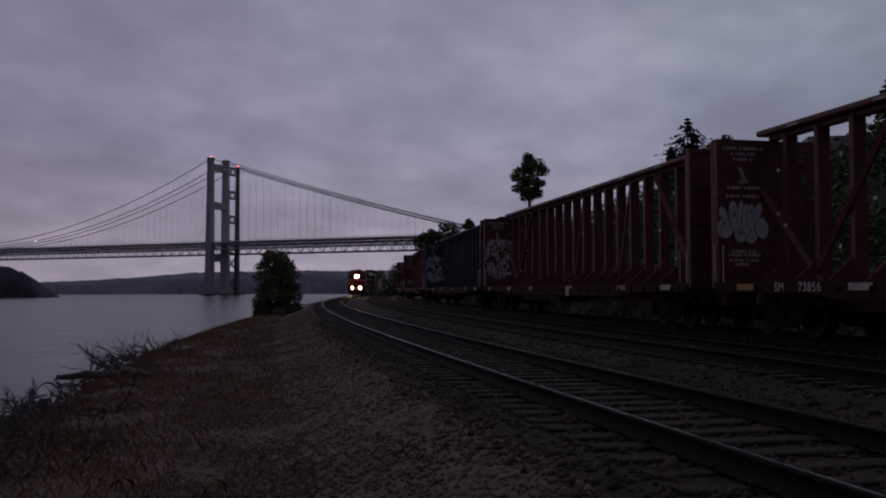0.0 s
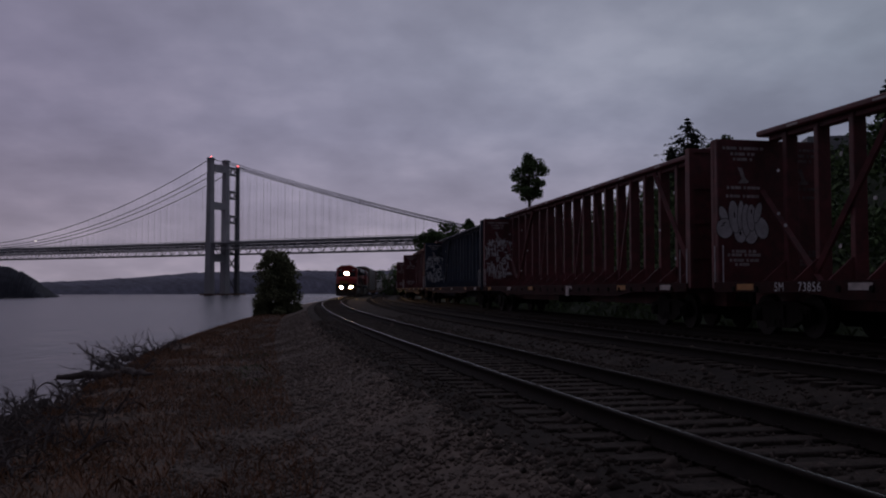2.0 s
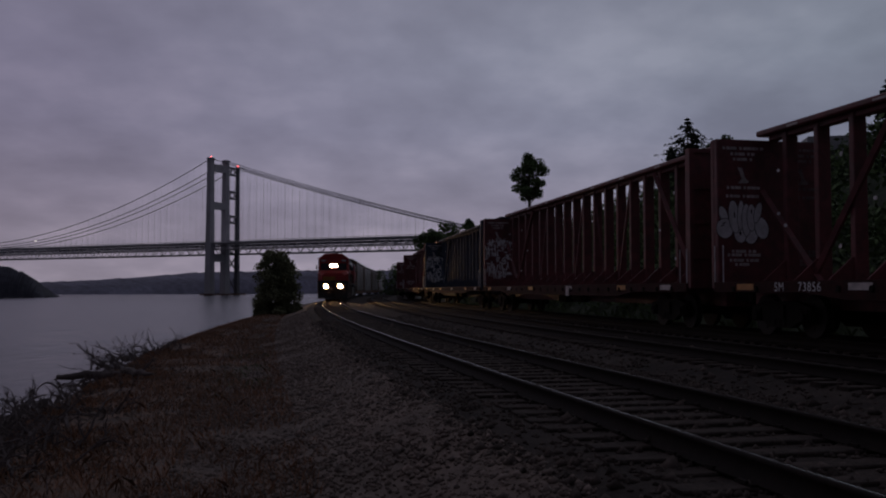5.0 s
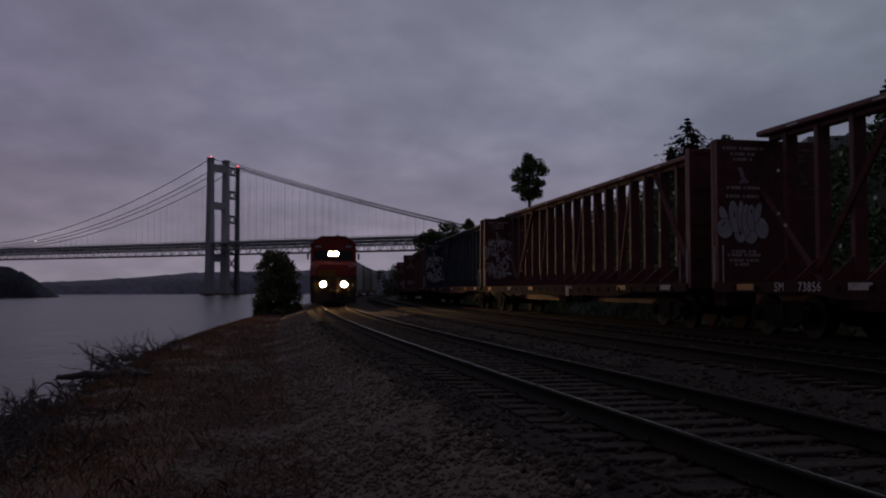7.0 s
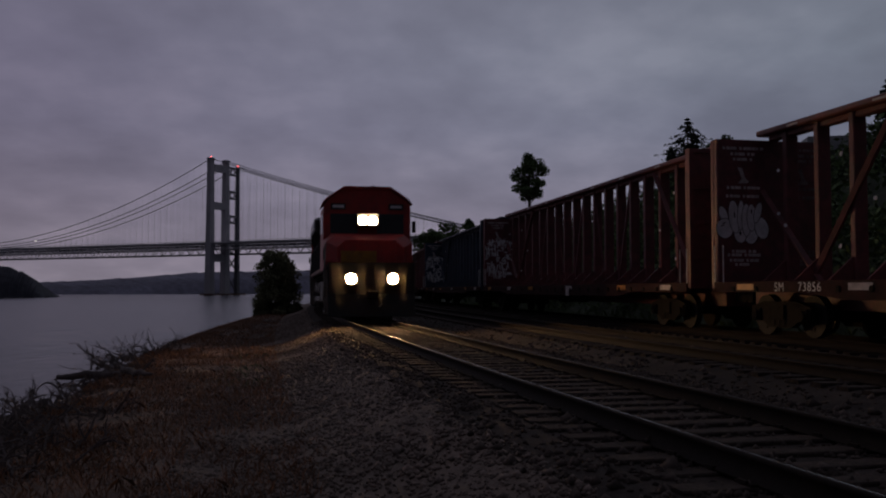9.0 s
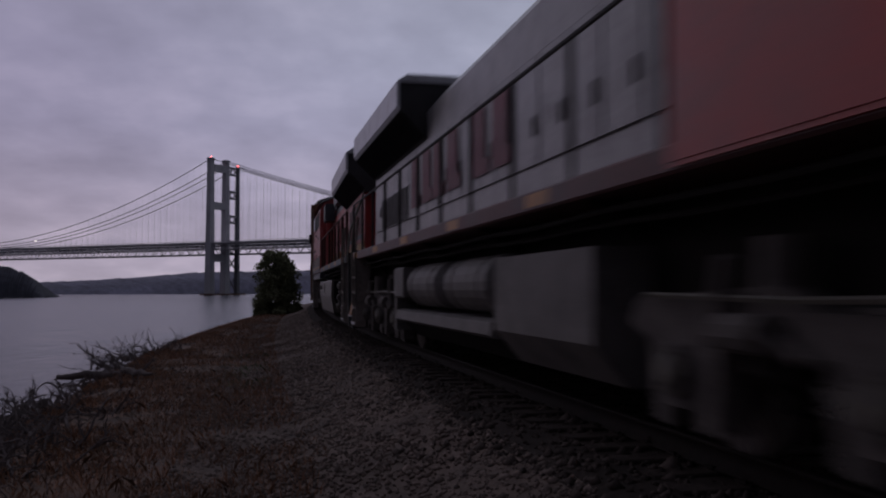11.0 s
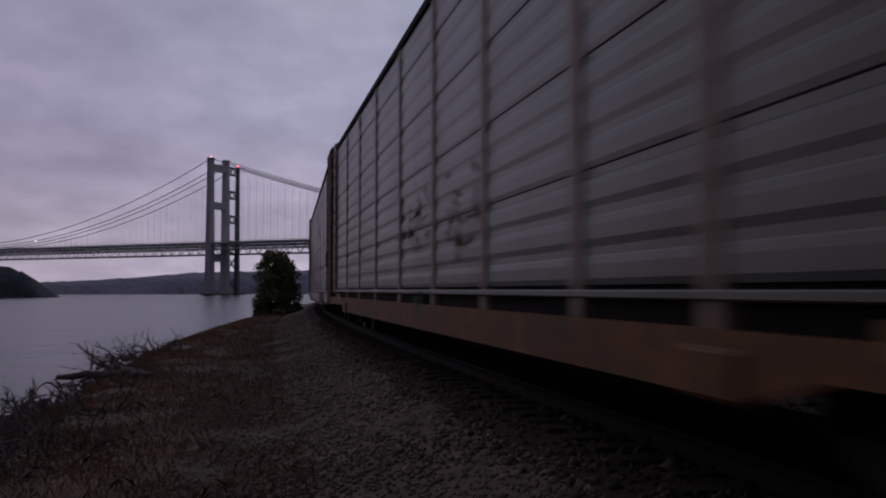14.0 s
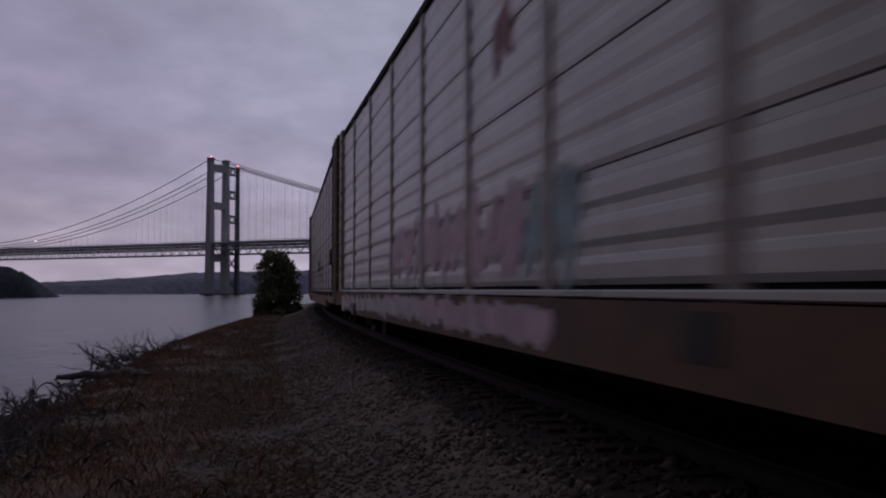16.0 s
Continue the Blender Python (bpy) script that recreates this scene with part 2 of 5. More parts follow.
BSTEEL = mat("bridge_steel", (0.20, 0.205, 0.22), 0.7, vary=0.15, scale=0.05, fine=0.6)
# Distance haze is put into both woods colours, strongest on the far hills.
WOODS_HAZED = mat("hazed_far_woods", (0.21, 0.205, 0.275), 0.95, vary=0.4, scale=0.012, fine=0.12, bump=0)
WOODS_N = mat("headland_woods", (0.075, 0.077, 0.095), 0.95, vary=0.4, scale=0.02, fine=0.2, bump=0)
HOUSE = mat("grey_boards", (0.20, 0.20, 0.21), 0.8, vary=0.2)
HEADLAMP = glow("headlamp_glow", (1.0, 0.68, 0.36), 420.0)
DITCHLAMP = glow("ditch_lamp_glow", (1.0, 0.56, 0.24), 1500.0)
MARKER = glow("red_beacon", (1.0, 0.12, 0.12), 12.0)
LAMP_W = glow("road_lamp", (1.0, 0.9, 0.85), 6.0)

water_m = bpy.data.materials.new("water")
water_m.use_nodes = True
t = water_m.node_tree
bs = t.nodes["Principled BSDF"]
bs.inputs["Base Color"].default_value, bs.inputs["Roughness"].default_value, bs.inputs["IOR"].default_value = (0.022, 0.026, 0.034, 1), 0.22, 1.33
tc = t.nodes.new("ShaderNodeTexCoord")
last = None
for sc, st, di in ((0.05, (1, 0.5, 1), 2.2), (0.5, (1, 0.45, 1), 0.5), (3.0, (1, 0.6, 1), 0.10)):
    mp = t.nodes.new("ShaderNodeMapping")
    mp.inputs["Scale"].default_value = st
    nz = t.nodes.new("ShaderNodeTexNoise")
    nz.inputs["Scale"].default_value, nz.inputs["Detail"].default_value = sc, 4
    b = t.nodes.new("ShaderNodeBump")
    b.inputs["Strength"].default_value, b.inputs["Distance"].default_value = 0.8, di
    t.links.new(tc.outputs["Object"], mp.inputs[0])
    t.links.new(mp.outputs[0], nz.inputs["Vector"])
    t.links.new(nz.outputs["Fac"], b.inputs["Height"])
    if last:
        t.links.new(last, b.inputs["Normal"])
    last = b.outputs[0]
t.links.new(last, bs.inputs["Normal"])


# ---- mesh builders ----
class Build:
    """Collects plain solids into one mesh."""

    def __init__(self):
        self.v, self.f = [], []

    def add(self, verts, faces):
        n = len(self.v)
        self.v += [tuple(q) for q in verts]
        self.f += [tuple(i + n for i in q) for q in faces]
        return self

    def prism(self, prof, a, b, axis="x"):
        """A closed profile swept from a to b. axis x: profile in (y, z); y: in (x, z); z: in (x, y)."""
        def put(u, w, d):
            return {"x": (d, u, w), "y": (u, d, w), "z": (u, w, d)}[axis]
        n = len(prof)
        vs = [put(u, w, a) for u, w in prof] + [put(u, w, b) for u, w in prof]
        fs = [(i, (i + 1) % n, n + (i + 1) % n, n + i) for i in range(n)]
        fs += [tuple(range(n))[::-1], tuple(range(n, 2 * n))]
        return self.add(vs, fs)

    def box(self, x0, x1, y0, y1, z0, z1, c=0.0):
        """A block; c chamfers its edges along its longest side."""
        d = (x1 - x0, y1 - y0, z1 - z0)
        if not c:
            return self.prism([(y0, z0), (y1, z0), (y1, z1), (y0, z1)], x0, x1)
        ax = d.index(max(d))
        (u0, u1, w0, w1), (a, b) = [((y0, y1, z0, z1), (x0, x1)), ((x0, x1, z0, z1), (y0, y1)), ((x0, x1, y0, y1), (z0, z1))][ax]
        return self.prism([(u0 + c, w0), (u1 - c, w0), (u1, w0 + c), (u1, w1 - c), (u1 - c, w1), (u0 + c, w1), (u0, w1 - c), (u0, w0 + c)], a, b, "xyz"[ax])

    def cyl(self, p, q, r0, r1=None, n=12):
        p, q = Vector(p), Vector(q)
        r1 = r0 if r1 is None else r1
        d = (q - p).normalized()
        u = d.orthogonal().normalized()
        w = d.cross(u)
        ring = [u * math.cos(2 * math.pi * i / n) + w * math.sin(2 * math.pi * i / n) for i in range(n)]
        vs = [p + e * r0 for e in ring] + [q + e * r1 for e in ring]
        return self.add(vs, [(i, (i + 1) % n, n + (i + 1) % n, n + i) for i in range(n)] + [tuple(range(n))[::-1], tuple(range(n, 2 * n))])

    def tube(self, pts, radii, n=6):
        pts = [Vector(q) for q in pts]
        vs, fs = [], []
        for i, q in enumerate(pts):
            d = (pts[min(i + 1, len(pts) - 1)] - pts[max(i - 1, 0)]).normalized()
            u = d.cross(Vector((0.13, 0.21, 0.97))).normalized()
            w = d.cross(u)
            r = radii[i] if isinstance(radii, (list, tuple)) else radii
            vs += [q + (u * math.cos(2 * math.pi * k / n) + w * math.sin(2 * math.pi * k / n)) * r for k in range(n)]
        for i in range(len(pts) - 1):
            fs += [(i * n + k, i * n + (k + 1) % n, (i + 1) * n + (k + 1) % n, (i + 1) * n + k) for k in range(n)]
        fs += [tuple(range(n))[::-1], tuple(range(len(vs) - n, len(vs)))]
        return self.add(vs, fs)

    def mesh(self, name):
        me = bpy.data.meshes.new(name)
        me.from_pydata(self.v, [], self.f)
        bm = bmesh.new()
        bm.from_mesh(me)
        bmesh.ops.recalc_face_normals(bm, faces=bm.faces)
        bm.to_mesh(me)
        bm.free()
        return me


def raw_mesh(name, verts, faces, material, smooth=False):
    me = bpy.data.meshes.new(name)
    v = np.asarray(verts, dtype=np.float32).reshape(-1, 3)
    f = np.asarray(faces, dtype=np.int32)
    k = f.shape[1]
    me.vertices.add(len(v))
    me.vertices.foreach_set("co", v.ravel())
    me.loops.add(f.size)
    me.loops.foreach_set("vertex_index", f.ravel())
    me.polygons.add(len(f))
    me.polygons.foreach_set("loop_start", np.arange(0, f.size, k, dtype=np.int32))
    me.update(calc_edges=True)
    if smooth:
        me.polygons.foreach_set("use_smooth", np.ones(len(f), dtype=bool))
    me.materials.append(material)
    me.validate()
    return me


def part(name, build, material, parent=None, label=""):
    me = build.mesh(name) if isinstance(build, Build) else build
    if isinstance(build, Build):
        me.materials.append(material)
    ob = new(name, me)
    ob.parent = parent
    return tagged(ob, label)


def thing(name, label, category, group="", m=None):
    ob = new(name)
    ob.empty_display_size = 0.3
    if m is not None:
        ob.matrix_basis = m
    return tagged(ob, label, category, group)


def structure(name, data, label, category, kind="structure"):
    return tagged(new(name, data), label, category, kind=kind)


rng = np.random.default_rng(7)

# ---- ground, water ----
WATER_Z = -5.2
EDGE = [(-90, -12), (-30, -9.5), (-16, -7.0), (-11.5, -4.9), (-9.3, -3.1), (-8.0, -1.75), (-7.1, -0.98), (-6.3, -0.78), (-5.2, -0.74), (-4.2, -0.76),
        (-3.3, -0.72), (-2.7, -0.58), (-2.1, -0.36), (-1.6, -0.205), (-1.2, -0.195), (0, -0.20), (1.2, -0.195), (1.6, -0.205), (2.2, -0.34), (2.75, -0.37),
        (3.2, -0.27), (3.6, -0.205), (4.75, -0.20), (5.9, -0.205), (6.5, -0.3), (7.0, -0.32), (7.5, -0.24), (8.75, -0.23), (10.2, -0.24), (11, -0.42), (12, -0.4),
        (13, 0.1), (14.5, 1.6), (17, 3.6), (21, 5.6), (27, 7.6), (40, 10), (60, 14), (110, 20), (250, 30), (600, 45), (1500, 60)]


def ground_z(s, off):
    """The lie of the land by chainage and offset from the main line."""
    eo = np.array([e[0] for e in EDGE], float)
    ez = np.array([e[1] for e in EDGE], float)
    narrow = np.clip((np.asarray(s, float) - 30) / 50, 0, 1) * 1.9
    off = np.asarray(off, float)
    shifted = np.where(off < -3.0, off - narrow * np.clip((-3.0 - off) / 2.0, 0, 1), off)
    return np.interp(shifted, eo, ez)


s_g = np.concatenate([np.arange(-60, -6, 3), np.arange(-6, 30, 0.3), np.arange(30, 90, 0.8), np.arange(90, 260, 4), np.arange(260, 690, 30)])
o_g = np.array(sorted(set([e[0] for e in EDGE]) | set(np.round(np.arange(-9, 3, 0.3), 2)) | set(np.round(np.arange(11, 24, 1.0), 2))))
SS, OO = np.meshgrid(s_g, o_g, indexing="ij")
ZZ = ground_z(SS, OO)
P = track_np(SS, OO, ZZ)
for i in range(P.shape[0]):
    for j in range(P.shape[1]):
        o, s = OO[i, j], SS[i, j]
        a = 0.0
        if o < -2.6:
            a = 0.03 if o > -5.6 else 0.10 if o > -7.5 else 0.45
        elif o > 11.5:
            a = 0.5
        elif abs(o) > 1.6:
            a = 0.03
        if a and s < 120:
            q = Vector((P[i, j, 0], P[i, j, 1], 0))
            P[i, j, 2] += a * (noise.noise(q * 0.55) + 0.6 * noise.noise(q * 1.7)) * 0.6
nS, nO = len(s_g), len(o_g)
idx = np.arange(nS * nO).reshape(nS, nO)
quads = np.stack([idx[:-1, :-1], idx[:-1, 1:], idx[1:, 1:], idx[1:, :-1]], -1).reshape(-1, 4)
gm = raw_mesh("ground", P.reshape(-1, 3), quads, BALLAST, True)
gm.materials.append(SLOPE)
gm.materials.append(TRACKBED)
gm.materials.append(mat("mossy_hillside", (0.035, 0.048, 0.024), 0.95, vary=0.5, scale=0.7, fine=9, bump=0.9))
mid = ((o_g[:-1] + o_g[1:]) / 2)
which = []
for i in range(nS - 1):
    for o in mid:
        w = 1.6 * noise.noise(Vector((s_g[i] * 0.35, o * 0.8, 3.0))) + 0.5 * noise.noise(Vector((s_g[i] * 2.1, o * 2.3, 5.0)))
        which.append(3 if o > 11.3 else 1 if o < -4.7 + w else 2 if o > -1.9 else 0)
which = np.array(which, dtype=np.int32)
gm.polygons.foreach_set("material_index", which)
structure("ground", gm, "gravel railway bank above the shore with dry brown verge", "ground")


def flat(x0, x1, y0, y1, z):
    return [(x0, y0, z), (x1, y0, z), (x1, y1, z), (x0, y1, z)]


structure("water", raw_mesh("water", flat(-3500, 2500, -400, 4500, WATER_Z), [(0, 1, 2, 3)], water_m), "calm grey tidal strait at dusk", "water")


# ---- far shore ----
def wooded_ridge(name, a, b, base, tops, depth, material, label, seed, rough=3.0):
    """A ridge from a to b (x, y); tops: heights over the base, evenly spaced; a jagged line of tree crowns."""
    r = np.random.default_rng(seed)
    n = 420
    u = np.linspace(0, 1, n)
    h = np.interp(u, np.linspace(0, 1, len(tops)), tops)
    h = h + np.abs(r.normal(0, 1, n)) * rough * 0.45 + np.interp(u * 60 % 1, [0, 0.5, 1], [0, 1, 0]) * rough * 0.25
    ax, ay = a
    bx, by = b
    dxn, dyn = -(by - ay), (bx - ax)
    ln = math.hypot(dxn, dyn)
    dxn, dyn = dxn / ln, dyn / ln
    vs = []
    for k, (d, f) in enumerate(((0, 0.0), (depth * 0.05, 0.55), (depth * 0.3, 1.0), (depth, 0.75), (depth * 2, 0.0))):
        jit = r.normal(0, rough * 0.25, n) if 0 < f < 1 else 0
        vs.append(np.stack([ax + (bx - ax) * u + dxn * d, ay + (by - ay) * u + dyn * d, base + h * f + jit], -1))
    V = np.concatenate(vs)
    fs = [(k * n + i, k * n + i + 1, (k + 1) * n + i + 1, (k + 1) * n + i) for k in range(4) for i in range(n - 1)]
    return structure(name, raw_mesh(name, V, fs, material), label, "hills")


wooded_ridge("backdrop_hills", (-760, 1010), (260, 1900), WATER_Z - 2, [7, 10, 14.5, 23, 36, 40, 42, 45, 46, 46], 400, WOODS_HAZED, "wooded hills on the far shore, haze in their colour", 3, 2.2)
wooded_ridge("backdrop_headland", (-480, 715), (-322, 735), WATER_Z - 2, [44, 46, 48, 48, 46, 42, 37, 32, 28, 26, 19, 2], 40, WOODS_N, "dark wooded headland across the water", 4, 1.6)

# ---- the two suspension bridges ----
BAX = Vector((0.884, -0.467, 0))     # along the bridges, towards the near shore
BTR = Vector((0.467, 0.884, 0))      # across them
D_T = 1030.0                          # depth of the nearer tower leg
LEG = Vector((-413 / 1621 * D_T, D_T, 0))


def bp(l, u, z, org):
    return org + BAX * l + BTR * u + Vector((0, 0, z))


def oblong(B, org, l0, l1, u0, u1, z0, z1, taper=0.0):
    vs = [bp(l, u, z0, org) for l, u in ((l0, u0), (l1, u0), (l1, u1), (l0, u1))]
    vs += [bp(l, u, z1, org) for l, u in ((l0 + taper, u0 + taper), (l1 - taper, u0 + taper), (l1 - taper, u1 - taper), (l0 + taper, u1 - taper))]
    return B.add(vs, [(0, 1, 2, 3), (4, 5, 6, 7), (0, 1, 5, 4), (1, 2, 6, 5), (2, 3, 7, 6), (3, 0, 4, 7)])


def bar(B, a, b, r):
    return B.cyl(a, b, r, n=5)


def suspension_bridge(org, gap, top, deck, depth, concrete, leg_w, label):
    br = thing("suspension_bridge", label, "bridge", "bridges over the strait")
    m = CONCRETE if concrete else BSTEEL
    for u in (0, gap):
        B = Build()
        oblong(B, org, -leg_w / 2, leg_w / 2, u - leg_w / 2, u + leg_w / 2, WATER_Z - 4, top, leg_w * 0.16)
        part("tower_leg", B, m, br)
        B = Build()
        oblong(B, org, -leg_w * 0.45, leg_w * 0.45, u - leg_w * 0.45, u + leg_w * 0.45, top, top + 2.0, 0.8)
        part("cable_saddle", B, BSTEEL, br)
        if (u == 0) == concrete:
            part("beacon", Build().cyl(bp(0, u, top + 2.0, org), bp(0, u, top + 3.3, org), 0.9, n=8), MARKER, br, "red aircraft warning light")
    B = Build()
    oblong(B, org, -10, 10, -6, gap + 6, WATER_Z - 4, WATER_Z + 2.0, 0.8)
    part("pier", B, RUST, br, "rust-stained pier at the waterline")
    if concrete:
        for z0, z1 in ((top - 13, top - 5), (top - 56, top - 48), (deck - 22, deck - 13)):
            B = Build()
            oblong(B, org, -leg_w * 0.36, leg_w * 0.36, leg_w * 0.4, gap - leg_w * 0.4, z0, z1)
            part("cross_beam", B, m, br)
    else:
        for z0, z1 in ((top - 9, top - 1), (top - 37, top - 29), (top - 66, top - 58), (deck - 10, deck + 4)):
            B = Build()
            for z in (z0, z1):
                oblong(B, org, -1.6, 1.6, 1, gap - 1, z - 1.0, z + 1.0)
            for q in range(2):
                ua, ub = gap * q / 2, gap * (q + 1) / 2
                bar(B, bp(0, ua, z0, org), bp(0, ub, z1, org), 0.7)
                bar(B, bp(0, ub, z0, org), bp(0, ua, z1, org), 0.7)
            part("strut", B, m, br)
        B = Build()
        for z0, z1 in ((deck - 32, deck - 11), (WATER_Z + 2, deck - 33)):
            bar(B, bp(0, 0, z0, org), bp(0, gap, z1, org), 0.9)
            bar(B, bp(0, gap, z0, org), bp(0, 0, z1, org), 0.9)
        part("cross_bracing", B, m, br)
    # deck and stiffening truss
    L0, L1 = -860, 350
    B = Build()
    oblong(B, org, L0, L1, -1, gap + 1, deck - 1.6, deck)
    part("deck", B, m, br)
    for u in (0, gap):
        B = Build()
        zb = deck - depth
        oblong(B, org, L0, L1, u - 0.6, u + 0.6, zb - 0.6, zb + 0.6)
        oblong(B, org, L0, L1, u - 0.5, u + 0.5, deck + 0.9, deck + 1.3)
        step = 15.0
        l = L0
        k = 0
        while l < L1 - 1:
            a, b = (zb, deck - 1) if k % 2 else (deck - 1, zb)
            bar(B, bp(l, u, a, org), bp(l + step / 2, u, b, org), 0.36)
            l += step / 2
            k += 1
        part("truss", B, m, br)
        # main cable and hangers
        low, end, anchor = deck + 5, 345.0, deck + 2
        pts = []
        for i in range(-43, 1):
            x = i * 20.0
            w = (x + 430) / 430
            pts.append((x, low + (top + 1 - low) * w * w))
        for i in range(1, 18):
            x = i * 20.0
            w = x / end
            pts.append((x, (top + 1) * (1 - w) + anchor * w - 14 * w * (1 - w)))
        part("main_cable", Build().tube([bp(x, u, z, org) for x, z in pts], 0.42, 6), BSTEEL, br)
        B = Build()
        for (x, z), (x2, z2) in zip(pts[:-1], pts[1:]):
            for e in (0.25, 0.75):
                bar(B, bp(x + 20 * e, u, deck, org), bp(x + 20 * e, u, z + (z2 - z) * e, org), 0.055)
        tagged(part("hanger_ropes", B, BSTEEL, br), kind="stuff")
    return br


TOP = EYE_Z + 235.0 * D_T / 1621
DECK = EYE_Z + 84.5 * D_T / 1621
bridge = suspension_bridge(LEG, 25.5, TOP - 2, DECK, 7.5, True, 8.2, "pale concrete suspension bridge tower with slung road deck")
LEG2 = Vector((-383.5 / 1621 * D_T * 1.043, D_T * 1.043, 0))
bridge2 = suspension_bridge(LEG2, 18.5, TOP - 4.5, DECK - 1.0, 11.0, False, 5.0, "older green-grey steel suspension bridge behind the concrete one")
lamp = thing("bridge_road_lamp", "small white road lamp shining on the bridge", "lamp")
part("lamp_head", Build().cyl(bp(-290, 0, DECK + 8, LEG), bp(-290, 0, DECK + 9.0, LEG), 0.6, n=8), LAMP_W, lamp)
part("pole", Build().cyl(bp(-290, 0, DECK, LEG), bp(-290, 0, DECK + 8, LEG), 0.15, n=6), BSTEEL, lamp)


# ---- tracks ----
RAIL_PROF = [(-0.068, -0.17), (0.068, -0.17), (0.068, -0.155), (0.012, -0.14), (0.010, -0.045), (0.036, -0.03), (0.036, -0.004), (0.028, -0.001),
             (0.010, 0.0), (-0.010, 0.0), (-0.024, -0.001), (-0.036, -0.006), (-0.036, -0.03), (-0.010, -0.045), (-0.012, -0.14), (-0.068, -0.155)]


def rail_along(off, s0, s1, step, head_m, parent):
    s = np.arange(s0, s1 + step, step)
    n, k = len(s), len(RAIL_PROF)
    V = np.stack([track_np(s, off + a, z) for a, z in RAIL_PROF], 1).reshape(-1, 3)
    fs, mi = [], []
    for i in range(n - 1):
        for j in range(k):
            fs.append((i * k + j, i * k + (j + 1) % k, (i + 1) * k + (j + 1) % k, (i + 1) * k + j))
            mi.append(1 if j == 8 else 2 if j in (7, 9) else 0)
    me = raw_mesh("rail", V, fs, STEEL)
    me.materials.append(head_m)
    me.materials.append(DULL)
    me.polygons.foreach_set("material_index", np.array(mi, dtype=np.int32))
    return part("rail", me, None, parent)


tie_me = Build().box(-1.3, 1.3, -0.115, 0.115, -0.36, -0.165, 0.012).mesh("tie")
tie_me.materials.append(TIE)
plate_me = Build().box(-0.09, 0.09, -0.1, 0.1, -0.168, -0.15).box(-0.10, -0.075, -0.05, 0.05, -0.16, -0.135).box(0.075, 0.10, -0.05, 0.05, -0.16, -0.135).mesh("tie_plate")
plate_me.materials.append(STEEL)


def railway(name, off, head_m, label, s_near, s_far, single):
    root = structure(name, None, label, "railway track")
    for e in (-0.7535, 0.7535):
        rail_along(off + e, s_near, s_far, 1.0, head_m, root)
    rest = Build()
    s, i = s_near, 0
    box_v = [tuple(v.co) for v in tie_me.vertices]
    box_f = [tuple(p.vertices) for p in tie_me.polygons]
    r = random.Random(int(off * 10) + 3)
    while s < min(s_far, 200):
        th = float(np.interp(s, S_TAB, T_TAB))
        m = Matrix.Translation(track(s, off + r.uniform(-0.04, 0.04), r.uniform(-0.012, 0.004))) @ Matrix.Rotation(-th + r.uniform(-0.012, 0.012), 4, "Z")
        if single[0] <= s <= single[1]:
            t_ = new("tie", tie_me)
            t_.parent, t_.matrix_basis = root, m
            if s < 26 and off == 0:
                for e in (-0.7535, 0.7535):
                    q = new("tie_plate", plate_me)
                    q.parent, q.matrix_basis = t_, Matrix.Translation((e, 0, 0))
        else:
            rest.add([m @ Vector(v) for v in box_v], box_f)
        s += 0.5
    o = part("ties", rest, TIE, root)
    tagged(o, kind="stuff")
    return root


railway("track_main", 0.0, BRIGHT, "polished main line rails on dark timber ties", -60, 420, (-3, 70))
railway("track_siding", SIDING, DULL, "dull rusty siding rails on dark ties", -40, 260, (2, 60))
railway("track_yard", YARD, DULL, "rusty yard track under parked freight cars", -40, 260, (5, 30))

# ballast stones
def stones(name, n, s_rng, o_rng, size, label, seed, material=STONE, power=1.7):
    r = np.random.default_rng(seed)
    s = s_rng[0] + (s_rng[1] - s_rng[0]) * r.random(n) ** power
    o = r.uniform(*o_rng, n)
    z = ground_z(s, o)
    c = track_np(s, o, z)
    base = np.array([(1, 0, 0), (-0.9, 0.2, 0.1), (0.1, 1, -0.1), (-0.1, -1, 0.1), (0.1, 0.1, 0.8), (0, 0, -0.8)])
    fc = np.array([(0, 2, 4), (2, 1, 4), (1, 3, 4), (3, 0, 4), (2, 0, 5), (1, 2, 5), (3, 1, 5), (0, 3, 5)])
    sz = size * np.exp(r.normal(0, 0.42, n))
    a = r.uniform(0, 6.28, n)
    b = base[None] * r.uniform(0.6, 1.25, (n, 6, 1)) * (r.uniform(0.7, 1.2, (n, 1, 3)))
    rot = np.stack([b[..., 0] * np.cos(a)[:, None] - b[..., 1] * np.sin(a)[:, None], b[..., 0] * np.sin(a)[:, None] + b[..., 1] * np.cos(a)[:, None], b[..., 2]], -1)
    V = c[:, None, :] + rot * sz[:, None, None] + np.array([0, 0, 0.004])
    F = (fc[None] + (np.arange(n) * 6)[:, None, None]).reshape(-1, 3)
    return structure(name, raw_mesh(name, V.reshape(-1, 3), F, material), label, "gravel", "stuff")


stones("ballast_stones", 46000, (-3, 55), (-4.6, -1.7), 0.021, "loose grey crushed ballast stones beside the rails", 11)
stones("path_stones", 9000, (-3, -14), (-4.6, -1.7), 0.021, "loose grey crushed ballast stones along the path", 16, STONE, 1.3)
stones("bed_stones", 5000, (-3, -14), (-1.9, 2.8), 0.030, "dark oily ballast stones under the ties", 17, STONE_D, 1.3)
stones("track_stones", 20000, (-3, 34), (-1.9, 2.8), 0.030, "dark oily ballast stones between the rails", 15, STONE_D)
stones("siding_stones", 9000, (2, 45), (2.2, 8.0), 0.034, "loose crushed stone between siding tracks", 12, STONE_D)
stones("verge_stones", 20000, (1, 45), (-7.0, -4.0), 0.018, "scattered gravel in the dry verge", 13)
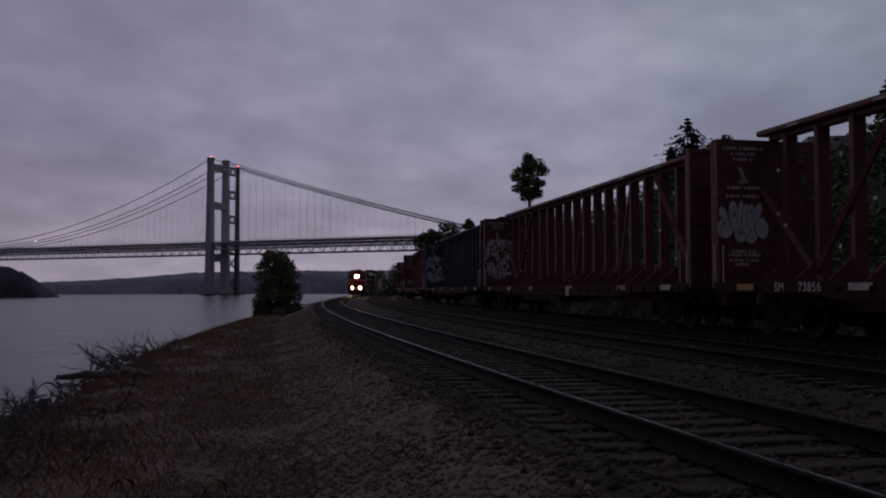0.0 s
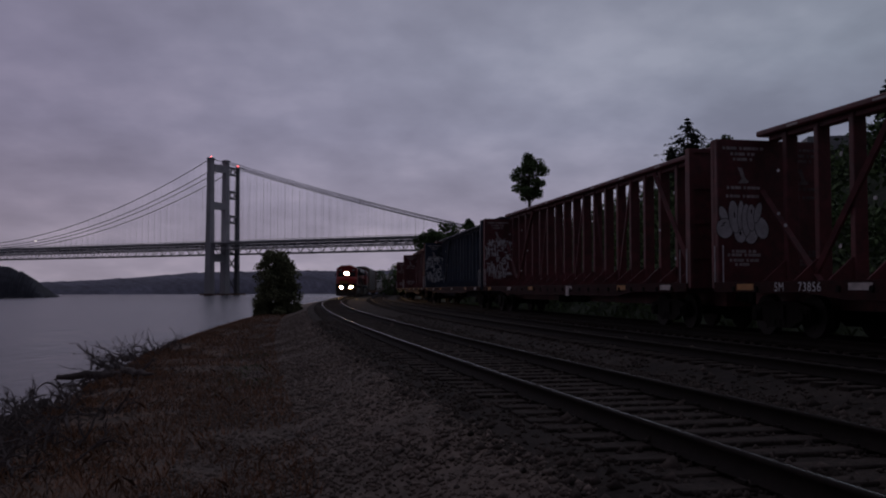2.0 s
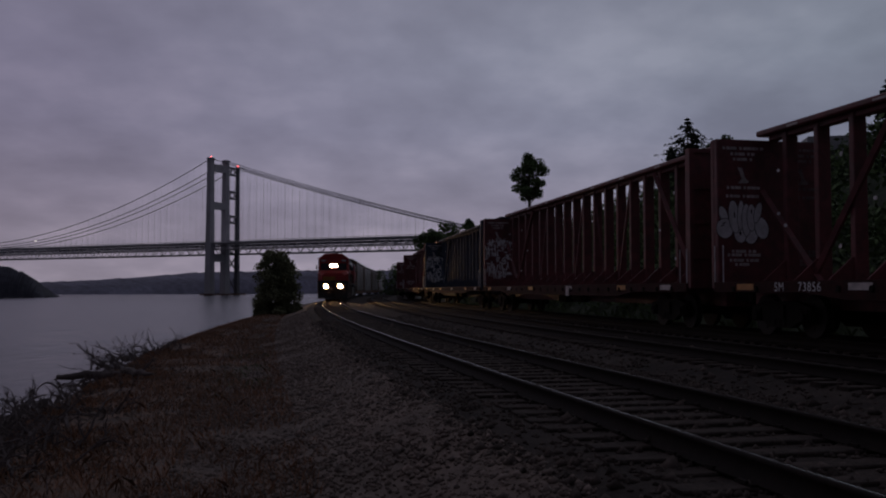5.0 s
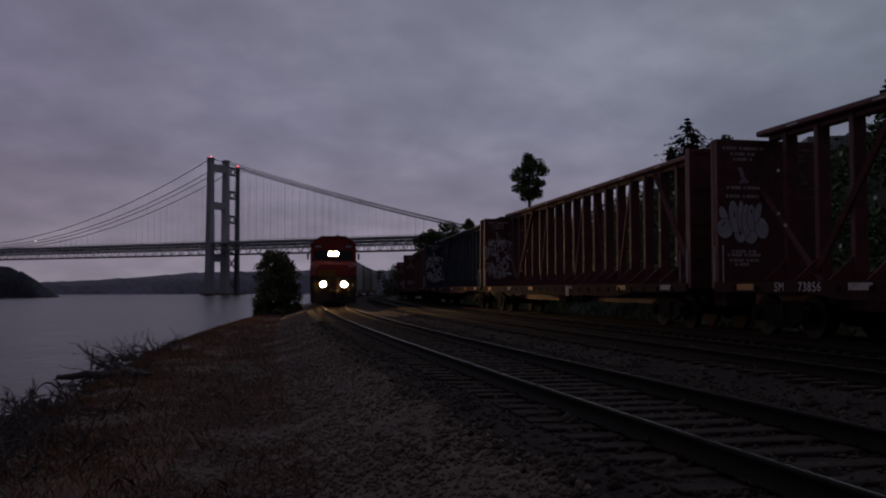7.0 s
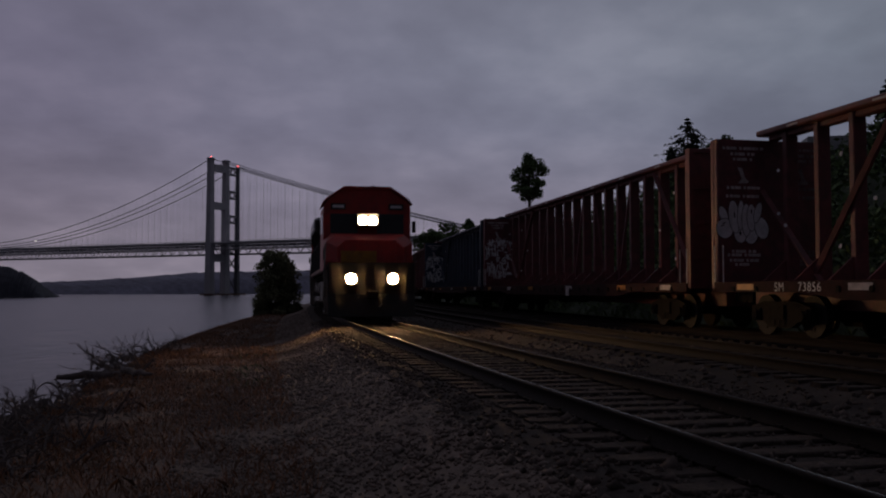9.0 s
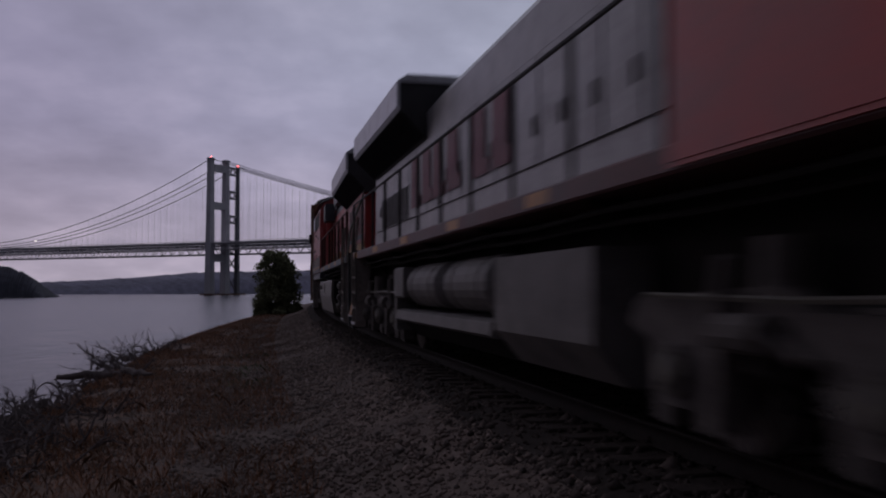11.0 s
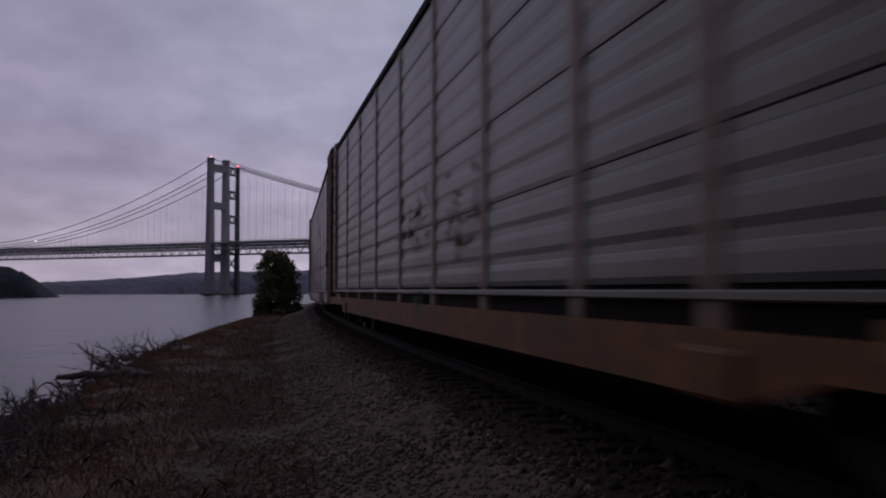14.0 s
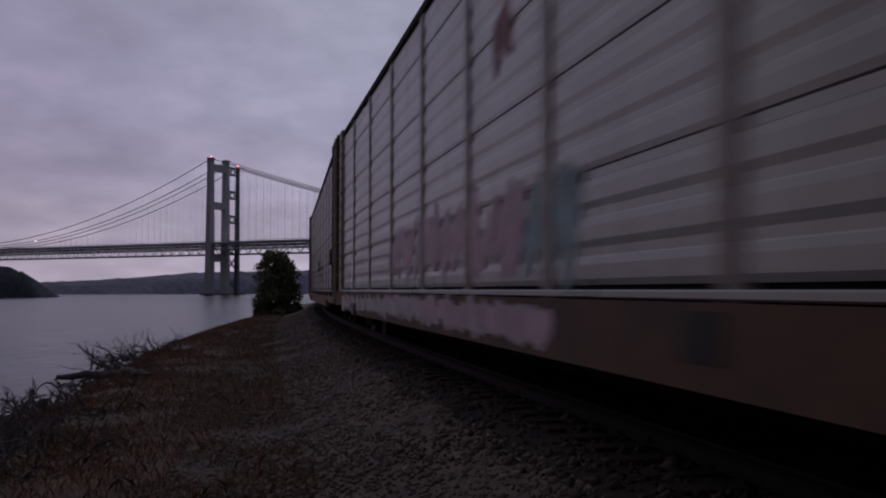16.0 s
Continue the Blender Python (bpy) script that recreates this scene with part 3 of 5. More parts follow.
stones("shore_rocks", 1500, (2, 110), (-12.5, -8.2), 0.34, "grey riprap boulders on the shore bank", 14, ROCK, 1.0)


# ---- parked centre-beam cars ----
def wheel_mesh(r=0.46, gauge=0.7535):
    B = Build()
    for e in (-1, 1):
        y = e * gauge
        B.cyl((0, y - 0.06, 0), (0, y + 0.06, 0), r, n=24)
        B.cyl((0, y - e * 0.09, 0), (0, y - e * 0.06, 0), r + 0.028, n=24)
        B.cyl((0, y + e * 0.06, 0), (0, y + e * 0.10, 0), 0.13, n=12)
        for k in range(4):
            a = k * math.pi / 2
            B.cyl((0.26 * math.cos(a), y + e * 0.06, 0.26 * math.sin(a)), (0.26 * math.cos(a), y + e * 0.075, 0.26 * math.sin(a)), 0.05, n=6)
    B.cyl((0, -1.0, 0), (0, 1.0, 0), 0.08, n=10)
    return B


wheel_me = wheel_mesh().mesh("wheelset")
wheel_me.materials.append(WHEEL)
big_wheel_me = wheel_mesh(0.533).mesh("wheelset")
big_wheel_me.materials.append(WHEEL_D)
WHEELS = []       # (wheelset, radius, direction) that roll


def freight_truck(root, x, material, rolling=0):
    B = Build()
    for e in (-1, 1):
        y = e * 0.98
        B.prism([(x - 1.12, 0.36), (x - 1.12, 0.66), (x - 0.62, 0.78), (x + 0.62, 0.78), (x + 1.12, 0.66), (x + 1.12, 0.36), (x + 0.72, 0.36),
                 (x + 0.42, 0.20), (x - 0.42, 0.20), (x - 0.72, 0.36)], y - 0.07, y + 0.07, "y")
        for w in (-0.89, 0.89):
            B.box(x + w - 0.16, x + w + 0.16, y - 0.11, y + 0.11, 0.33, 0.62, 0.02)
            B.cyl((x + w, y + e * 0.1, 0.46), (x + w, y + e * 0.16, 0.46), 0.11, n=10)
    B.box(x - 0.22, x + 0.22, -1.1, 1.1, 0.38, 0.7)
    tr = part("truck", B, material, root)
    B = Build()
    for e in (-1, 1):
        for w in (-0.2, 0, 0.2):
            B.cyl((x + w, e * 1.0, 0.24), (x + w, e * 1.0, 0.5), 0.075, n=8)
    tagged(part("spring", B, material, tr), kind="stuff")
    for w in (-0.89, 0.89):
        q = new("wheelset", wheel_me)
        q.parent = tr
        q.location = (x + w, 0, 0.46)
        if rolling:
            WHEELS.append((q, 0.46, rolling))
    return tr


def couple(root, xe, d):
    B = Build().box(min(xe, xe + d * 0.55), max(xe, xe + d * 0.55), -0.09, 0.09, 0.74, 0.98, 0.02).box(min(xe + d * 0.45, xe + d * 0.72), max(xe + d * 0.45, xe + d * 0.72), -0.17, 0.17, 0.72, 1.0, 0.04)
    part("coupler", B, UNDER, root)
    part("air_hose", Build().tube([(xe, 0.3, 0.8), (xe + d * 0.25, 0.32, 0.55), (xe + d * 0.5, 0.2, 0.45)], 0.03), BLACK, root)


def blob(cx, cy, rx, ry, n=18, tilt=0.0):
    out_ = []
    for i in range(n):
        a = 2 * math.pi * i / n
        x, y = rx * math.cos(a), ry * math.sin(a)
        out_.append((cx + x * math.cos(tilt) - y * math.sin(tilt), cy + x * math.sin(tilt) + y * math.cos(tilt)))
    return out_


CB_LEN = 24.0


def centre_beam_car(paint, label):
    """x along the car; the camera passes on its -y side."""
    root = thing("centre_beam_flatcar", label, "freight car", "parked centre-beam cars")
    h = CB_LEN / 2
    hw = 1.42
    B = Build()
    B.box(-h, h, -hw + 0.06, hw - 0.06, 1.10, 1.18)
    B.box(-h, h, -0.35, 0.35, 0.6, 1.096)
    part("deck", B, paint, root)
    for e in (-1, 1):
        B = Build()
        B.prism([(-h, 1.22), (h, 1.22), (h, 0.98), (h - 3.6, 0.98), (h - 5.0, 0.84), (-h + 5.0, 0.84), (-h + 3.6, 0.98), (-h, 0.98)], e * hw - 0.05, e * hw + 0.05, "y")
        part("side_sill", B, OXIDE_DARK, root, "dark oxide side sill")
    for e in (-1, 1):
        part("bulkhead", Build().box(e * h - 0.12, e * h + 0.12, -hw, hw, 1.08, 4.72, 0.03), paint, root)
        B = Build()
        for y in (-hw + 0.05, -0.5, 0.5, hw - 0.05):
            B.box(e * h + e * 0.12 - 0.06, e * h + e * 0.12 + 0.06, y - 0.06, y + 0.06, 1.08, 4.7)
        for z in (1.9, 2.8, 3.7, 4.66):
            B.box(e * h + e * 0.12 - 0.05, e * h + e * 0.12 + 0.05, -hw, hw, z - 0.05, z + 0.05)
        part("bulkhead_ribs", B, paint, root)
        B = Build()
        for y in (-hw - 0.03,):
            for dxl in (-0.1, 0.3):
                B.cyl((e * (h - 0.1) - e * dxl, y, 1.2), (e * (h - 0.1) - e * dxl, y, 2.1), 0.014, n=5)
        part("grab_iron", B, WHITE, root, "white painted grab irons")
    # centre truss: posts, chords, diagonal braces
    n = 19
    for i in range(n):
        x = -h + 1.0 + (2 * h - 2.0) * i / (n - 1)
        B = Build().box(x - 0.09, x + 0.09, -0.16, 0.16, 1.08, 4.80, 0.02)
        B.prism([(-0.95, 1.08), (-0.16, 1.08), (-0.16, 1.75)], x - 0.02, x + 0.02)
        part("post", B, paint, root)
    part("top_chord", Build().box(-h + 0.1, h - 0.1, -0.34, 0.34, 4.80, 4.94, 0.03).box(-h + 0.3, h - 0.3, -0.12, 0.12, 4.68, 4.81, 0.02), paint, root)
    for i in range(4, n - 5, 2):
        xa = -h + 1.0 + (2 * h - 2.0) * i / (n - 1)
        xb = -h + 1.0 + (2 * h - 2.0) * (i + 1) / (n - 1)
        if (i // 2) % 2:
            xa, xb = xb, xa
        part("brace", Build().tube([(xa, -0.12, 1.1), (xb, -0.12, 4.69)], 0.05, 4), paint, root)
    for e in (-1, 1):
        # long flanged braces that meet at the deck near each bulkhead
        part("brace", Build().tube([(e * (h - 0.1), -0.2, 3.45), (e * (h - 2.45), -0.2, 1.15)], 0.085, 4), paint, root)
        part("brace", Build().tube([(e * (h - 2.0), -0.2, 1.15), (e * (h - 4.95), -0.2, 4.72)], 0.085, 4), paint, root)
        for x, z in ((h - 0.95, 3.87), (h - 0.94, 2.84), (h - 1.21, 2.54), (h - 3.21, 1.96), (h - 3.29, 3.93), (h - 4.34, 2.88)):
            part("strap_tag", Build().prism(blob(e * x, z, 0.045, 0.06, 7, x), -0.30, -0.285, "y"), WHITE, root, "small white paper tag")
    for i in range(8):
        x = -h + 1.6 + i * 3.0
        part("chord_mark", Build().box(x - 0.22, x + 0.22, -0.346, -0.339, 4.83, 4.88), FADE, root, "pale reflective dash")
    B = Build()
    for i in range(24):
        x = -h + 0.9 + i * (2 * h - 1.8) / 23
        if -9.7 < x < -7.3:
            continue
        B.cyl((x, -hw - 0.02, 1.06), (x, -hw - 0.08, 1.06), 0.06, n=8)
        B.box(x - 0.05, x + 0.05, -hw - 0.07, -hw - 0.04, 0.99, 1.08)
    tagged(part("tie_down_winch", B, UNDER, root), kind="stuff")
    for i, x in enumerate((-h + 1.4, -h + 5.4, -3.0, 2.2, h - 4.6, h - 1.3)):
        part("reflector", Build().box(x - 0.35, x + 0.35, -hw - 0.058, -hw - 0.054, 1.03, 1.17), ORANGE if i % 2 == 0 else FADE, root, "orange reflective strip")
    for e in (-1, 1):
        freight_truck(root, e * (h - 2.1), UNDER)
        couple(root, e * h, e)
    part("brake_valve", Build().box(-1.5, -0.6, -0.7, 0.1, 0.55, 0.95, 0.03), UNDER, root)
    part("air_reservoir", Build().cyl((0.2, -0.5, 0.75), (1.3, -0.5, 0.75), 0.19), UNDER, root)
    # faded stencilling on the inner bulkhead faces
    for e in (-1, 1):
        x = e * (h - 0.124)
        for y0, m in ((-1.32, FADE), (0.32, WORN)):
            B = Build()
            for z, w in ((4.47, 1.05), (4.33, 0.62), (4.20, 0.50), (3.50, 0.85), (3.29, 0.9), (1.94, 0.62), (1.85, 0.85), (1.72, 0.75), (1.62, 0.45)):
                k = 0.0
                while k < w:
                    B.box(x - 0.004, x + 0.004, y0 + (1.15 - w) / 2 + k, y0 + (1.15 - w) / 2 + k + 0.06 + 0.03 * (int(k * 40) % 3), z, z + 0.07)
                    k += 0.105 + 0.03 * (int(k * 23) % 2)
            c_ = y0 + 0.585
            B.prism([(c_ - 0.14, 4.03), (c_ - 0.02, 4.03), (c_ + 0.05, 3.80), (c_ + 0.11, 3.72), (c_ + 0.16, 3.70), (c_ + 0.13, 3.65), (c_ - 0.14, 3.64), (c_ - 0.08, 3.70), (c_ - 0.03, 3.76), (c_ - 0.08, 3.9)], x - 0.004, x + 0.004)
            tagged(part("stencil", B, m, root, "faded white stencilled lines"), kind="stuff")
    return root


car1 = centre_beam_car(OXIDE, "oxide-red centre-beam flatcar, empty, white bubble graffiti on its bulkhead")
car2 = centre_beam_car(OXIDE, "oxide-red centre-beam flatcar, empty, grey scrawl on its bulkhead")
car3 = centre_beam_car(BLUEP, "faded blue centre-beam flatcar, empty and parked")
S1 = 18.4 - 0.2 - CB_LEN / 2
S2 = 20.0 + CB_LEN / 2
PITCH_CB = 25.3
car1.matrix_basis = on_track(S1, 9.5, YARD)
car2.matrix_basis = on_track(S2, 9.5, YARD)
car3.matrix_basis = on_track(S2 + PITCH_CB, 9.5, YARD)
copy_thing(car2, on_track(S2 + 2 * PITCH_CB, 9.5, YARD))
copy_thing(car2, on_track(S2 + 3 * PITCH_CB, 9.5, YARD))
for o in bpy.data.objects:
    if o.parent is None and o.name in ("centre_beam_flatcar.003", "centre_beam_flatcar.004"):
        tagged(o, "dark red centre-beam flatcar far down the yard track")

# bubble graffiti on the far bulkhead of the first car (x = -h, facing +x)
gx = -CB_LEN / 2 + 0.125
LET = [(-1.27, 2.86, 0.10, 0.22, 0.35), (-1.24, 2.53, 0.22, 0.24, 0.0), (-0.55, 2.42, 0.19, 0.26, 0.1), (-0.83, 2.45, 0.17, 0.27, 0.1), (-0.99, 2.82, 0.14, 0.40, 0.10),
       (-0.81, 2.86, 0.085, 0.36, -0.05), (-0.66, 2.74, 0.12, 0.40, 0.0), (-0.52, 2.80, 0.12, 0.33, 0.0), (-0.25, 2.55, 0.18, 0.27, 0.25), (-0.35, 2.93, 0.09, 0.26, -0.28)]
for k, (cy, cz, ry, rz, ti) in enumerate(LET):
    z0 = gx + 0.0005 * k
    part("graffiti_outline", Build().prism(blob(cy, cz, ry + 0.016, rz + 0.016, tilt=ti), gx, z0 + 0.003), BLACK, car1, "black graffiti outline")
    part("graffiti_letter", Build().prism(blob(cy, cz, ry, rz, tilt=ti), gx, z0 + 0.0034), WHITE, car1, "white bubble-letter graffiti")
for cy, cz, ry, rz, ti in ((-0.98, 2.86, 0.018, 0.08, 0.1), (-0.83, 2.42, 0.03, 0.05, 0.0), (-0.52, 2.95, 0.02, 0.06, 0.0), (-1.30, 2.60, 0.05, 0.016, 0.3), (-1.26, 2.66, 0.05, 0.014, 0.3)):
    part("graffiti_gap", Build().prism(blob(cy, cz, ry, rz, tilt=ti), gx, gx + 0.0095), BLACK, car1)
for c in (car2, car3):
    B = Build()
    r = random.Random(5)
    for row, (z0, z1) in enumerate(((3.05, 3.55), (2.5, 3.0), (1.75, 2.45))):
        for col in range(5):
            y0 = -1.36 + col * 0.27
            for q in range(7):
                y, z = y0 + r.uniform(0.02, 0.24), r.uniform(z0, z1)
                up_ = r.random() < 0.55
                B.prism(blob(y, z, 0.035 if up_ else 0.11, (z1 - z0) * 0.3 if up_ else 0.035, 8, r.uniform(-0.35, 0.35)), gx, gx + 0.004 + 0.00005 * (row * 40 + col * 8 + q))
    tagged(part("graffiti", B, SCRAWL, c, "grey-white scrawled graffiti"), kind="stuff")
# the car's number on its side sill
for word, xw in (("SM", -9.42), ("73856", -8.56)):
    cu = bpy.data.curves.new("lettering", "FONT")
    cu.body, cu.size, cu.extrude, cu.space_character = word, 0.27, 0.002, 1.18
    cu.materials.append(WHITE)
    o = new("lettering", cu)
    o.parent = car1
    o.matrix_basis = Matrix.Translation((xw, -1.476, 1.005)) @ Matrix.Rotation(math.pi / 2, 4, "X")
    tagged(o, "white stencilled car number")


part("hanging_plate", Build().box(1.9, 2.25, -1.50, -1.475, 0.82, 1.18), FADE, car2, "small pale plate on the sill")
house = thing("hillside_house", "grey flat-roofed house high on the hillside", "house", m=pose(20.1, 46, 4.0, 0, 0, -10))
part("wall", Build().box(-1.35, 1.35, 0, 3.0, -1.0, 4.05), HOUSE, house)
part("roof", Build().box(-1.7, 1.7, -0.5, 3.4, 4.05, 4.75, 0.04), mat("pale_fascia", (0.42, 0.42, 0.44), 0.7, vary=0.15), house, "pale deep roof fascia")
part("window", Build().box(-0.6, 0.6, -0.03, 0.0, 1.6, 2.9), GLASS, house)


# ---- the moving train ----
def loco_truck(root, x, material, rolling):
    """Three-axle truck: a heavy side beam with a pedestal down each side of every axle, and bolt-capped axle boxes."""
    tr = part("truck", Build().box(x - 0.5, x + 0.5, -1.04, 1.04, 0.5, 0.95), material, root, "dusty three-axle truck")
    AX = (-1.95, 0.0, 1.95)
    for e in (-1, 1):
        y = e * 1.12
        prof = [(x - 2.75, 0.80), (x - 2.6, 0.98), (x - 0.9, 1.06), (x - 0.6, 0.92), (x + 0.6, 0.92), (x + 0.9, 1.06), (x + 2.6, 0.98), (x + 2.75, 0.80)]
        for w in AX[::-1]:
            prof += [(x + w + 0.46, 0.70), (x + w + 0.40, 0.19), (x + w + 0.20, 0.16), (x + w + 0.19, 0.62), (x + w - 0.19, 0.62), (x + w - 0.20, 0.16), (x + w - 0.40, 0.19), (x + w - 0.46, 0.70)]
        part("side_frame", Build().prism(prof, y - 0.10, y + 0.10, "y"), material, tr)
        for w in AX:
            B = Build().box(x + w - 0.17, x + w + 0.17, y - 0.13, y + 0.13, 0.30, 0.70, 0.03)
            ab = part("axle_box", B.cyl((x + w, y + e * 0.13, 0.53), (x + w, y + e * 0.20, 0.53), 0.17, n=14), material, tr)
            B = Build().cyl((x + w, y + e * 0.20, 0.53), (x + w, y + e * 0.25, 0.53), 0.11, 0.08, n=12)
            for k in range(6):
                a = k * math.pi / 3
                B.cyl((x + w + 0.14 * math.cos(a), y + e * 0.20, 0.53 + 0.14 * math.sin(a)), (x + w + 0.14 * math.cos(a), y + e * 0.22, 0.53 + 0.14 * math.sin(a)), 0.02, n=5)
            part("axle_cap", B, TANKG, ab, "pale bolted axle cap")
        for w in (-1.0, 1.0):
            part("brake_cylinder", Build().cyl((x + w - 0.25, y + e * 0.2, 0.80), (x + w + 0.18, y + e * 0.2, 0.80), 0.11, n=10).cyl((x + w + 0.18, y + e * 0.2, 0.80), (x + w + 0.5, y + e * 0.2, 0.68), 0.03, n=6), material, tr)
            part("damper", Build().cyl((x + w * 1.45, y + e * 0.16, 0.72), (x + w * 1.3, y + e * 0.16, 1.22), 0.06, n=10), material, tr)
            part("coil_spring", Build().cyl((x + w, y, 1.02), (x + w, y, 1.32), 0.13, n=10), material, tr)
            part("brake_hanger", Build().tube([(x + w - 0.1, y + e * 0.06, 0.98), (x + w - 0.16, y + e * 0.08, 0.6), (x + w - 0.3, y - e * 0.25, 0.42)], 0.035, 6), material, tr)
        part("brake_pipe", Build().tube([(x - 2.3, y + e * 0.17, 1.0), (x - 0.6, y + e * 0.17, 0.98), (x + 0.6, y + e * 0.17, 1.0), (x + 2.3, y + e * 0.17, 0.98)], 0.02, 5), TANKG, tr, "pale worn brake pipe")
        part("sand_hose", Build().tube([(x + 2.5, y - e * 0.1, 1.1), (x + 2.62, y - e * 0.2, 0.5), (x + 2.5, y - e * 0.3, 0.14)], 0.025, 5), BLACK, tr)
    B = Build()
    for e in (-1, 1):
        for w in (-2.5, -1.45, -0.5, 0.5, 1.45, 2.5):
            B.box(x + w - 0.05, x + w + 0.05, e * 0.72 - 0.08, e * 0.72 + 0.08, 0.3, 0.75)
    tagged(part("brake_rigging", B, UNDER, tr), kind="stuff")
    for w in AX:
        q = new("wheelset", big_wheel_me)
        q.parent = tr
        q.location = (x + w, 0, 0.533)
        WHEELS.append((q, 0.533, rolling))
    return tr


def locomotive(label, hood_m, low_m, top_m, nose_m, cab_m, sill_m, rear_m, lead, rolling):
    """Wide-cab road locomotive, x to its nose."""
    root = thing("locomotive", label, "locomotive", "locomotives of the train")
    B = Build().box(-10.5, 10.4, -1.52, 1.52, 1.70, 1.88, 0.02)
    part("frame", B, sill_m, root)
    part("centre_sill", Build().box(-10.4, 10.3, -0.9, 0.9, 0.98, 1.696), UNDER, root)
    for e in (-1, 1):
        for x in (-9.5, -6.4, -3.2, 0.2, 3.4, 6.2, 9.3):
            part("reflector", Build().box(x - 0.3, x + 0.3, e * 1.5225, e * 1.526, 1.74, 1.85) if e > 0 else Build().box(x - 0.3, x + 0.3, -1.526, -1.5225, 1.74, 1.85), ORANGE, root, "orange reflective strip")
    # tank and reservoirs
    if lead:
        B = Build().prism([(-1.38, 1.36), (1.38, 1.36), (1.38, 0.62), (1.1, 0.30), (-1.1, 0.30), (-1.38, 0.62)], 1.55, 4.3)
        part("fuel_tank", B, TANKD, root)
        part("tank_skid", Build().prism([(-1.36, 0.52), (-1.42, 0.56), (-1.40, 0.69), (-1.30, 0.72), (1.30, 0.72), (1.40, 0.69), (1.42, 0.56), (1.36, 0.52)], -4.55, 1.5), TANKD, root)
        part("tank_bottom", Build().prism([(-1.30, 0.515), (1.30, 0.515), (1.05, 0.28), (-1.05, 0.28)], -4.4, 1.5), UNDER, root)
        for e in (-1, 1):
            part("filter_box", Build().box(-4.75, -3.85, min(e * 1.05, e * 1.42), max(e * 1.05, e * 1.42), 0.90, 1.40, 0.03).box(-4.78, -4.62, min(e * 1.05, e * 1.40), max(e * 1.05, e * 1.40), 0.36, 0.90), TANKD, root, "sooty grey filter box")
            for xa, xb in ((-3.55, -1.25), (-0.85, 1.45)):
                B = Build().cyl((xa + 0.14, e * 1.10, 1.10), (xb - 0.14, e * 1.10, 1.10), 0.33, n=22)
                B.cyl((xa, e * 1.10, 1.10), (xa + 0.14, e * 1.10, 1.10), 0.18, 0.33, n=22).cyl((xb - 0.14, e * 1.10, 1.10), (xb, e * 1.10, 1.10), 0.33, 0.18, n=22)
                res = part("air_reservoir", B, TANKD, root, "sooty grey air reservoir")
                for x in (xa + 0.5, xb - 0.5):
                    part("strap", Build().cyl((x - 0.03, e * 1.10, 1.10), (x + 0.03, e * 1.10, 1.10), 0.338, n=22), TRUCKG, res)
    else:
        B = Build().prism([(-1.40, 1.36), (1.40, 1.36), (1.43, 1.30), (1.43, 0.80), (1.34, 0.27), (-1.34, 0.27), (-1.43, 0.80), (-1.43, 1.30)], -3.05, 4.6)
        tank = part("fuel_tank", B, TANKG, root, "dusty grey flat-sided fuel tank")
        part("tank_head", Build().prism([(-1.36, 1.32), (1.36, 1.32), (1.36, 0.80), (1.2, 0.32), (-1.2, 0.32), (-1.36, 0.80)], -3.30, -3.054), UNDER, tank)
        for e in (-1, 1):
            part("weld_seam", Build().box(-3.05, 4.6, e * 1.432 - 0.012, e * 1.432 + 0.012, 0.79, 0.815), TANKD, tank)
            part("fuel_gauge", Build().box(1.05, 1.22, e * 1.432 - 0.015, e * 1.432 + 0.015, 0.90, 1.27), TRUCKG, tank, "dark sight glass")
            part("filler", Build().cyl((3.2, e * 1.40, 1.12), (3.2, e * 1.47, 1.12), 0.09, n=10), TRUCKG, tank)
            part("end_reservoir", Build().cyl((-4.0, e * 1.12, 1.16), (-3.2, e * 1.12, 1.16), 0.15, n=14), TANKG, root, "pale small air reservoir")
    # pipes and cable runs slung beneath the walkway
    for e in (-1, 1):
        for k, (yy, zz) in enumerate(((1.34, 1.60), (1.22, 1.52), (1.08, 1.58))):
            part("pipe", Build().tube([(x_, e * yy, zz + 0.012 * math.sin(x_ * 1.7 + k)) for x_ in np.linspace(-9.4, 8.6, 19)], 0.026, 6), UNDER, root)
        for x in (-8.5, -5.2, -2.0, 1.2, 4.4, 7.6):
            part("bracket", Build().prism([(e * 1.46, 1.696), (e * 0.95, 1.696), (e * 0.95, 1.35)], x - 0.02, x + 0.02), UNDER, root)
    for x in (-7.35, 7.35) if lead else (-6.8, 7.25):
        loco_truck(root, x, TRUCKG, rolling)
    # hood
    HW = 1.0
    yz = [(-HW, 1.80), (HW, 1.80), (HW, 3.95), (HW - 0.28, 4.28), (-HW + 0.28, 4.28), (-HW, 3.95)]
    part("hood", Build().prism(yz, -10.0, 5.9), hood_m, root)
    part("hood_roof", Build().prism([(HW + 0.004, 3.45 if lead else 3.80), (HW + 0.004, 3.96), (HW - 0.27, 4.286), (-HW + 0.27, 4.286), (-HW - 0.004, 3.96), (-HW - 0.004, 3.45 if lead else 3.80)], -10.004, 5.9), top_m, root)
